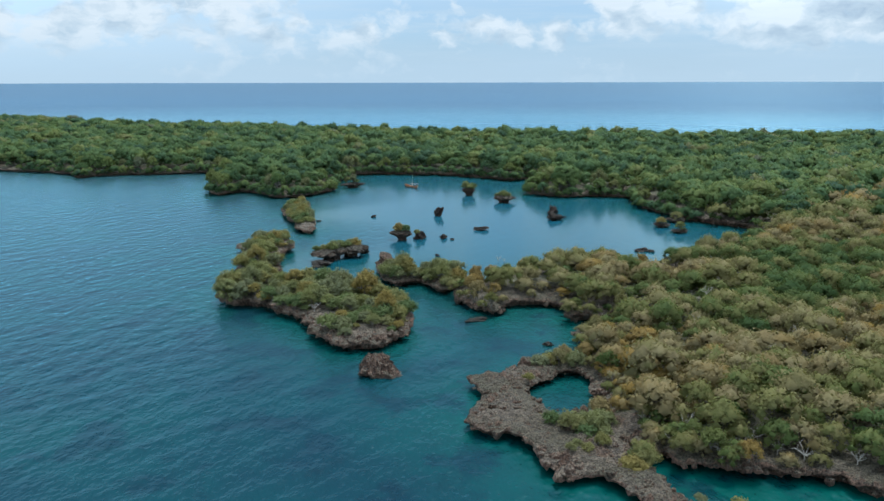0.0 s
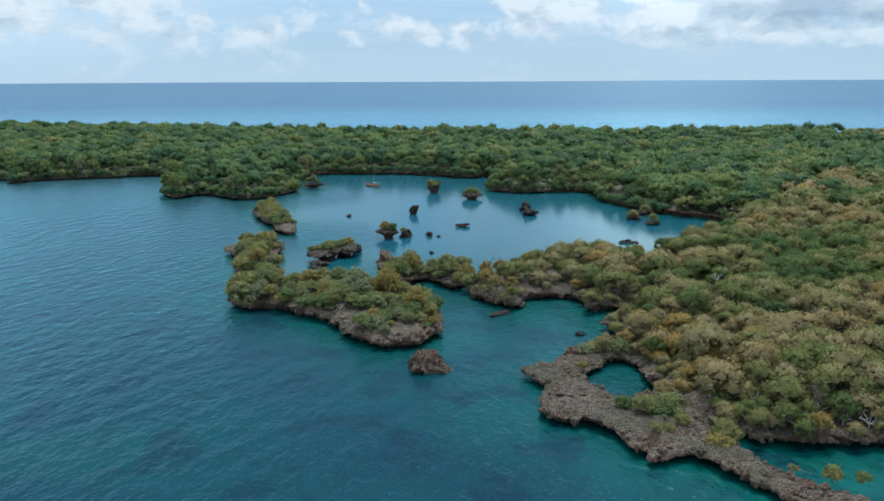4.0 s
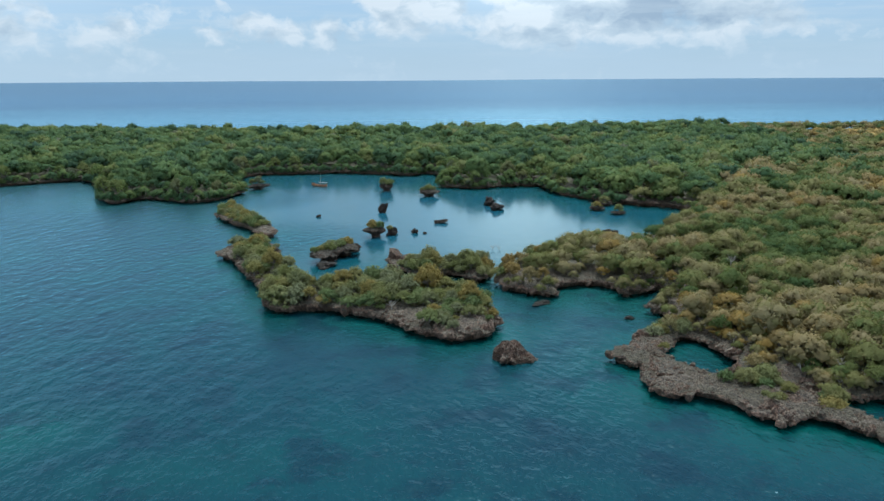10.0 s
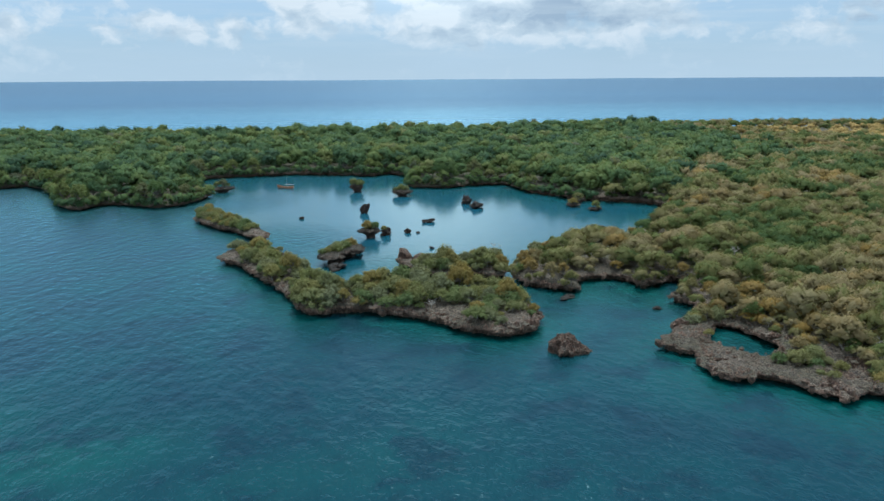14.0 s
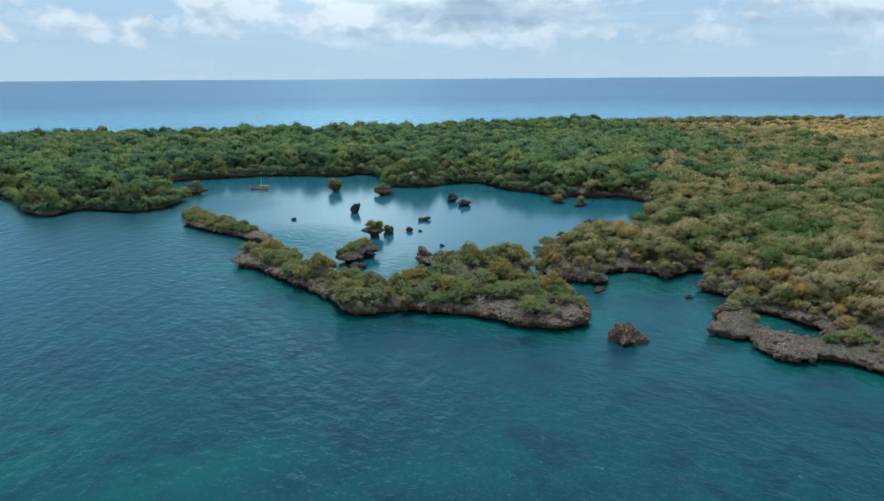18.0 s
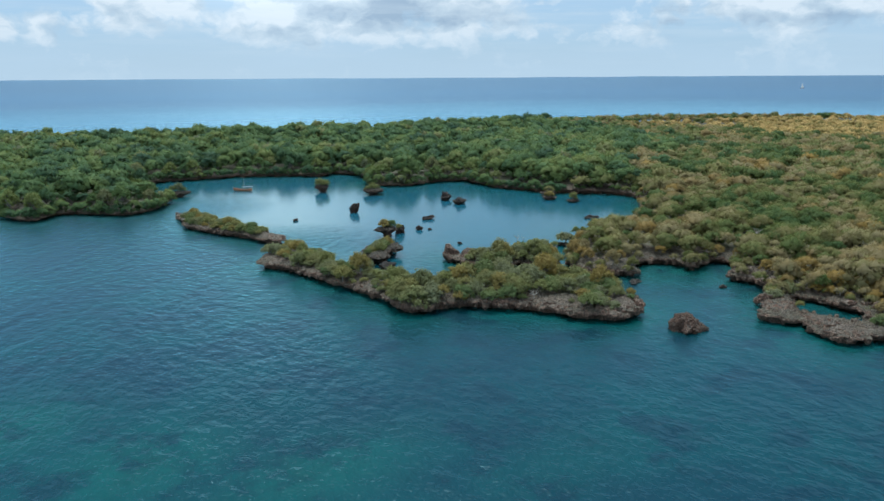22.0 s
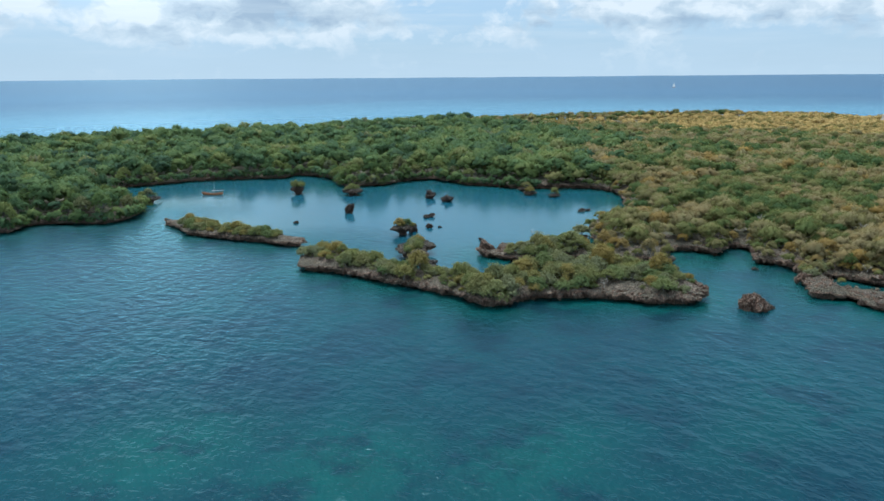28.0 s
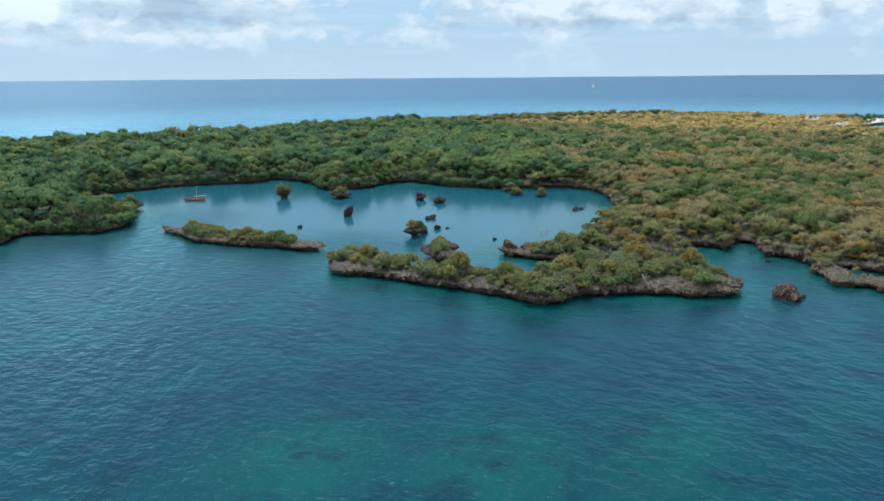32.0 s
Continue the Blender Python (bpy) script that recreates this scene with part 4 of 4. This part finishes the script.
wood("olive_wood", olive_far, 3.9, 5.4, 150, 0.36, OLIVE, 42, "olive-brown coastal scrub wood", 0.36, 0.85)
wood("green_wood", green_spots, 4.5, 7.0, 130, 0.42, GREEN, 43, "dense dark green coastal woodland with rounded crowns")
wood("shore_wood", green_near, 4.3, 7.0, 340, 0.29, GREEN, 45, "green trees that lean over the undercut lagoon shore")
wood("golden_scrub", gold_spots, 3.6, 4.6, 70, 0.5, SUNLIT_GOLD, 44, "dry golden-brown scrub on the far side of the island, a patch of sunlight put into its colour")


# ---------------------------------------------------------------- rocks in the water
def boulder(seed, size, rag=0.75, sub=3, under=0.25):
    """A lump of pitted coral rock, narrower at the waterline; its foot is under water."""
    bm = bmesh.new()
    bmesh.ops.create_icosphere(bm, subdivisions=sub, radius=1.0)
    for v in bm.verts:
        p = v.co.copy()
        k = 1 + rag * rough3(p.x + seed, p.y, p.z, 1.3, 5) + 0.10 * rough3(p.x, p.y + seed, p.z, 4.5, 3)
        if p.z < 0.1:
            k *= 1 - under * min(1.0, (0.1 - p.z) * 2)
        v.co = Vector((p.x * size[0] * k, p.y * size[1] * k, p.z * size[2] * k + size[2] * 0.35))
    me = bpy.data.meshes.new("boulder")
    bm.to_mesh(me)
    bm.free()
    me.materials.append(ROCK)
    return me


def sea_rock(x, y, size, seed, turn, label="black pitted coral rock standing out of the lagoon water", lean=0, name="sea_rock"):
    ob = new(name, boulder(seed, size))
    ob.matrix_world = pose(x, y, 0, lean, 0, turn)
    if "rust" not in label:
        ob.data.materials[0] = WET_ROCK
    return tagged(ob, label, "rock", "rocks in the water")


def lone_rock(x, y, seed):
    """A blunt cone of fluted coral with a low skirt on its landward side."""
    bm = bmesh.new()
    prof = [(2.6, -1.2), (2.75, 0.0), (3.05, 0.35), (3.1, 0.7), (2.9, 1.2), (2.6, 1.7), (2.2, 2.2), (1.7, 2.65), (1.1, 3.0), (0.5, 3.2)]
    n, rings = 72, []
    for r, h in prof:
        ring = []
        for k in range(n):
            a = k * 2 * math.pi / n
            c, d = math.cos(a), math.sin(a)
            skirt = 2.7 * max(0.0, math.cos(a + 0.55)) ** 2 * max(0.0, 1 - max(h, 0) / 1.1)
            w = 1 + 0.34 * rough3(c + seed, d, h * 0.4, 1.1, 4) + 0.40 * rough3(c * 3, d * 3 + seed, h * 0.9, 1.6, 4)
            ring.append(bm.verts.new((c * (r * w + skirt), d * (r * w + skirt) * 0.85, h + (0.75 * rough3(c * r, d * r, seed + h, 1.3, 4) if h > 0 else 0))))
        rings.append(ring)
    for lo, hi in zip(rings, rings[1:]):
        for k in range(n):
            bm.faces.new((lo[k], lo[(k + 1) % n], hi[(k + 1) % n], hi[k]))
    bm.faces.new(rings[-1])
    me = bpy.data.meshes.new("sea_rock")
    bm.to_mesh(me)
    bm.free()
    me.materials.append(SHADE_ROCK)
    ob = new("sea_rock", me)
    ob.matrix_world = pose(x, y, 0)
    return tagged(ob, "rust-brown pitted coral rock standing alone in the channel", "rock", "rocks in the water")


def mushroom(x, y, radius, height, seed, turn=0, label="mushroom-shaped coral rock on a narrow stem in the lagoon"):
    """A wave-cut rock: a stem, an overhanging cap, a rough top."""
    bm = bmesh.new()
    prof = [(0.46, -1.2), (0.40, 0.0), (0.36, 0.16), (0.44, 0.30), (0.66, 0.44), (0.90, 0.58), (1.0, 0.72), (0.96, 0.86), (0.78, 0.98), (0.4, 1.05)]
    n = 60
    rings = []
    for r, h in prof:
        ring = []
        for k in range(n):
            a = k * 2 * math.pi / n
            c, s = math.cos(a), math.sin(a)
            w = 1 + 0.62 * rough3(c + seed, s, h * 0.5, 0.9, 4) + 0.30 * rough3(c * 2, s * 2 + seed, h * 2, 2.2, 4)
            ring.append(bm.verts.new((c * r * radius * w * 1.12, s * r * radius * w * 0.92, h * height + (0.34 * rough3(c * 2, s * 2, seed + h, 2.0, 4) if h > 0 else 0))))
        rings.append(ring)
    for lo, hi in zip(rings, rings[1:]):
        for k in range(n):
            bm.faces.new((lo[k], lo[(k + 1) % n], hi[(k + 1) % n], hi[k]))
    bm.faces.new(rings[-1])
    me = bpy.data.meshes.new("mushroom_rock")
    bm.to_mesh(me)
    bm.free()
    me.materials.append(CAP_ROCK)
    ob = new("mushroom_rock", me)
    ob.matrix_world = pose(x, y, 0, 0, 0, turn)
    return tagged(ob, label, "rock", "mushroom rocks in the lagoon")


mushroom(-12.9, 233.2, 2.7, 2.9, 3.1, 20, "mushroom-shaped coral rock with a bush on top in the lagoon")
plant("bushy_tree", -13.8, 233.4, 2.3, 0.8)
plant("shrub", -11.6, 232.6, 2.5, 0.9)
plant("shrub", -8.0, 234.2, 1.7, 0.6)
sea_rock(-7.2, 234.8, (1.9, 1.4, 1.5), 4.0, 10, "dark coral block beside the mushroom rock")
mushroom(12.0, 327, 2.9, 3.0, 7.7, 0, "mushroom-shaped coral rock with green shrubs on top near the far shore")
for dx, dy, s in ((-1.6, 0.2, 0.95), (1.4, 0.4, 0.95), (0.1, -0.8, 0.9)):
    plant("shrub", 12.0 + dx, 327 + dy, 2.8, s * 1.15)
mushroom(25.4, 307.5, 3.9, 2.5, 9.4, 40, "broad flat mushroom rock with low shrubs in the lagoon")
for dx, dy, s in ((-2.2, 0.5, 0.7), (0.2, 0.4, 0.95), (2.0, -0.2, 0.65)):
    plant("shrub", 25.4 + dx, 307.5 + dy, 2.2, s * 1.1)
mushroom(-42.4, 351.5, 4.0, 2.2, 12.2, 10, "undercut coral rock with bushy trees beside the wooded headland")
for dx, dy, s in ((-2.2, 0.4, 0.7), (0.2, 0.5, 0.85), (2.0, -0.4, 0.6)):
    plant("bushy_tree", -42.4 + dx, 351.5 + dy, 2.2, s)
mushroom(-31.2, 207.4, 5.0, 3.0, 15.0, 55, "undercut coral rock with shrubs behind the long islet")
mushroom(-26.4, 211.8, 4.2, 3.0, 16.5, 10, "undercut coral rock with shrubs behind the long islet")
for dx, dy, s in ((-4.0, -1.8, 0.6), (-2.2, -0.6, 0.8), (-0.6, 1.6, 0.9), (0.6, -0.6, 0.9), (0.6, 0.8, 1.0), (3.8, 3.2, 1.0), (6.4, 5.2, 0.9), (1.8, 2.4, 1.0), (4.8, 5.0, 0.9)):
    plant("shrub", -31.6 + dx, 207.4 + dy, 2.6, s)
ob = sea_rock(-15.4, 195.6, (2.6, 2.2, 2.6), 17.3, 35, "bare grey-brown coral knob at the end of a small islet")
ob.data.materials[0] = SHADE_ROCK
ob = sea_rock(-12.4, 191.4, (2.4, 2.0, 2.2), 17.9, 5, "bare grey-brown coral knob at the end of a small islet")
ob.data.materials[0] = SHADE_ROCK
sea_rock(-33.7, 199.2, (2.4, 1.8, 0.9), 18.0, 30, "low dark coral block under the undercut rock")
sea_rock(-23.4, 214.6, (1.5, 1.3, 1.7), 19.0, 0, "dark coral stump beside the undercut rock")
sea_rock(-2.2, 275.4, (1.15, 1.3, 2.7), 21.0, -117, "leaning dark coral pinnacle in the lagoon", lean=-32)
sea_rock(12.8, 248.6, (2.2, 1.4, 0.9), 22.0, 0)
sea_rock(40.8, 267.4, (2.7, 2.0, 1.7), 23.0, 20)
sea_rock(41.6, 277.8, (2.1, 1.8, 2.1), 24.0, 60)
sea_rock(44.8, 272.0, (0.9, 0.6, 0.35), 25.0, 0)
sea_rock(0.4, 235.2, (1.4, 1.1, 0.8), 26.0, 40)
sea_rock(3.2, 233.0, (0.7, 0.6, 0.35), 27.0, 0)
sea_rock(-25.6, 273.4, (0.9, 0.7, 0.55), 28.0, 0)
sea_rock(-1.4, 210.4, (0.8, 0.6, 0.45), 29.0, 0)
sea_rock(59.4, 216.4, (2.4, 1.2, 0.7), 30.0, 10)
sea_rock(61.8, 215.4, (1.0, 0.8, 0.5), 31.0, 0)
sea_rock(-44.6, 265.2, (0.9, 0.6, 0.35), 32.0, 0)
lone_rock(-11.7, 122.9, 37.5)
for k, (x, y, z, size) in enumerate(((24.6, 109.4, 1.5, 1.5), (25.2, 103.4, 1.6, 1.7), (26.4, 106.6, 1.8, 1.3), (15.0, 121.8, 1.3, 1.6), (18.2, 122.0, 1.4, 1.4), (12.4, 119.6, 1.2, 1.1), (27.6, 99.6, 1.7, 1.2))):
    ob = sea_rock(x, y, (size, size * 0.8, size * 0.7), 70.0 + k, k * 50, "pale grey pitted coral knob beside the tidal pool", name="coral_knob")
    ob.location.z = z
    ob.data.materials[0] = ROCK
sea_rock(7.4, 151.6, (2.4, 1.2, 0.35), 35.0, 20, "flat dark reef rock awash near the shore")
sea_rock(20.3, 136.2, (1.0, 0.7, 0.4), 36.0, 0, "small dark rock awash near the shore")
mushroom(75.6, 253.5, 2.6, 1.2, 41.0)
plant("bushy_tree", 75.6, 253.5, 0.9, 0.8)
mushroom(79.0, 243.6, 2.4, 1.0, 42.0)
plant("bushy_tree", 79.0, 243.6, 0.8, 0.7)
mushroom(83.5, 262.0, 3.2, 1.4, 43.0)
plant("bushy_tree", 83.5, 262.0, 1.2, 0.9)
mushroom(22.4, 190.6, 2.2, 0.55, 44.0, 0, "low coral rock carrying a lone green tree in the water")
plant("bushy_tree", 22.6, 190.8, 0.35, 1.15)
plant("shrub", 19.0, 191.4, 0.0, 0.7)


def dead_shrub(x, y, z, size, seed, label="bleached bare branches of a dead shrub on the rocky shore"):
    """A forked, leafless shrub."""
    rng = np.random.default_rng(seed)
    foot = tagged(new("dead_shrub"), label, "shrub", "dead shrubs")
    foot.matrix_world = pose(x, y, z)
    bm = bmesh.new()
    fork = Vector((0.1, 0.05, 0.28)) * size
    limb(bm, (0, 0, -0.3), fork, 0.05 * size, 0.04 * size)
    part("trunk", bm, DEADWOOD, foot)
    for k in range(7):
        a = k * 0.9 + rng.uniform(-0.3, 0.3)
        out = Vector((math.cos(a), math.sin(a), rng.uniform(0.5, 1.3))) * size * rng.uniform(0.45, 0.7)
        bm = bmesh.new()
        limb(bm, fork, fork + out, 0.032 * size, 0.014 * size, 5)
        for j in range(3):
            twig = Vector((rng.normal(0, 1), rng.normal(0, 1), rng.uniform(0.2, 1.2))) * size * 0.2
            limb(bm, fork + out * rng.uniform(0.5, 1.0), fork + out + twig, 0.014 * size, 0.006 * size, 4)
        part("branch", bm, DEADWOOD, foot)


for k, (x, y, z, size) in enumerate(((36.2, 88.4, 2.2, 2.0), (46.2, 87.4, 2.2, 2.2), (24.8, 102.4, 1.9, 1.5), (27.0, 121.0, 2.2, 1.6), (33.0, 95.0, 2.6, 2.4), (40.5, 91.0, 2.6, 2.0),
                                     (30.4, 91.6, 2.2, 1.7), (-13.0, 140.0, 2.6, 1.5), (-27.0, 150.0, 2.6, 1.8), (12.6, 166.6, 2.2, 2.2), (55, 150, 5.6, 1.8), (62, 124, 5.8, 1.8), (47, 132, 5.6, 1.6),
                                     (34.5, 90.2, 2.4, 1.6), (38.6, 89.6, 2.4, 1.8), (43.4, 88.8, 2.4, 1.5), (28.4, 97.4, 2.4, 1.5), (29.5, 118.0, 3.0, 1.6), (31.5, 104.0, 3.0, 1.7), (27.2, 112.5, 2.5, 1.5), (52.0, 85.5, 2.6, 1.7))):
    dead_shrub(x, y, z, size, 300 + k)
dead_shrub(15.6, 204.4, 0.0, 1.3, 330, "bare grey branches of a drowned shrub standing in the lagoon")
dead_shrub(17.2, 203.4, 0.0, 1.0, 331, "bare grey branches of a drowned shrub standing in the lagoon")


# ---------------------------------------------------------------- boats
def lofted(sections):
    bm = bmesh.new()
    rings = [[bm.verts.new(p) for p in s] for s in sections]
    for lo, hi in zip(rings, rings[1:]):
        for k in range(len(lo) - 1):
            bm.faces.new((lo[k], lo[k + 1], hi[k + 1], hi[k]))
    return bm


def hull_sections(length, beam, depth, inset=0.0):
    out = []
    for k in range(13):
        s = k / 12
        x = (s - 0.5) * length
        w = (beam / 2 - inset) * (math.sin(math.pi * min(1, s * 1.02 + 0.04)) ** 0.55)
        sheer = depth * (0.62 + 0.55 * (2 * s - 1) ** 2)
        keel = -0.25 * depth + 0.55 * depth * abs(2 * s - 1) ** 4 + inset
        out.append([(x, -w, sheer), (x, -w * 0.92, sheer * 0.45), (x, -w * 0.5, keel + 0.12 * depth), (x, 0, keel), (x, w * 0.5, keel + 0.12 * depth), (x, w * 0.92, sheer * 0.45), (x, w, sheer)])
    return out


def rod(name, a, b, ra, rb, mat, parent, label=""):
    bm = bmesh.new()
    limb(bm, a, b, ra, rb, 8)
    return part(name, bm, mat, parent, label)


def dhow(x, y, turn):
    foot = tagged(new("sailing_boat"), "wooden dhow with furled sail lying at anchor in the lagoon", "boat")
    foot.matrix_world = pose(x, y, 0, 0, 0, turn)
    part("hull", lofted(hull_sections(8.6, 2.2, 1.15)), HULL, foot, "rust-red weathered wooden hull")
    part("inner_hull", lofted(hull_sections(8.3, 2.2, 1.15, 0.09)), HULL, foot)
    for s in (-2.6, -0.9, 0.8, 2.4):
        bm = bmesh.new()
        bmesh.ops.create_cube(bm, size=1.0, matrix=pose(s, 0, 0.62) @ Matrix.Diagonal((0.28, 1.75, 0.06, 1)))
        part("thwart", bm, DECK, foot)
    rod("mast", (0.6, 0, -0.1), (0.9, 0, 6.2), 0.10, 0.05, DECK, foot)
    rod("yard", (-0.6, 0.1, 1.75), (4.9, 0.1, 2.05), 0.06, 0.04, DECK, foot)
    bm = bmesh.new()
    for k in range(7):
        s = k / 7
        limb(bm, (-0.4 + 5.0 * s, 0.1, 1.68 + 0.27 * s), (-0.4 + 5.0 * (s + 1 / 7), 0.1, 1.7 + 0.27 * (s + 1 / 7)), 0.17 - 0.05 * s, 0.15 - 0.05 * s, 8)
    part("furled_sail", bm, CLOTH, foot, "pale sailcloth rolled along the yard")
    rod("stem_post", (-4.2, 0, 0.5), (-4.6, 0, 1.9), 0.10, 0.07, DECK, foot)
    rod("rudder", (4.25, 0, -0.4), (4.45, 0, 1.25), 0.09, 0.07, DECK, foot)
    return foot


def far_sailboat(x, y, turn):
    foot = tagged(new("sailing_boat"), "small sailing boat with a raised white sail far out at sea", "boat")
    foot.matrix_world = pose(x, y, 0, 0, 0, turn)
    part("hull", lofted(hull_sections(11, 2.8, 1.5)), HULL, foot)
    part("inner_hull", lofted(hull_sections(10.6, 2.8, 1.5, 0.12)), DECK, foot)
    rod("mast", (0.5, 0, 0), (0.2, 0, 13), 0.14, 0.07, DECK, foot)
    bm = bmesh.new()
    rows = []
    for k in range(9):
        s = k / 8
        rows.append([bm.verts.new((-3.2 + 3.4 * s + (8.5 * (1 - s)) * u, 0.9 * math.sin(math.pi * u) * (1 - s), 2.0 + 13 * s + 1.2 * u * (1 - s))) for u in np.linspace(0, 1, 7)])
    for lo, hi in zip(rows, rows[1:]):
        for k in range(6):
            bm.faces.new((lo[k], lo[k + 1], hi[k + 1], hi[k]))
    part("sail", bm, SAIL, foot, "raised white lateen sail")
    return foot


dhow(-14.6, 351.8, -45)
far_sailboat(2150, 1320, -59)


# ---------------------------------------------------------------- pale outcrops and sand at the far clearing
for x, y, s, flat, k in ((588, 262, 6.5, 0.75, 51.0), (578, 258, 4.5, 0.75, 52.0), (556, 250, 5.0, 0.75, 53.0), (517, 225, 7.0, 0.35, 54.0), (529, 224, 6.5, 0.4, 55.0), (541, 222, 7.0, 0.35, 56.0)):
    ob = new("pale_outcrop", boulder(k, (s, s * 0.8, s * flat)))
    ob.data.materials[0] = PALE_ROCK
    ob.matrix_world = pose(x, y, 3.4, 0, 0, k * 7)
    tagged(ob, "pale limestone outcrop in the golden scrub", "rock", "pale outcrops in the clearing")
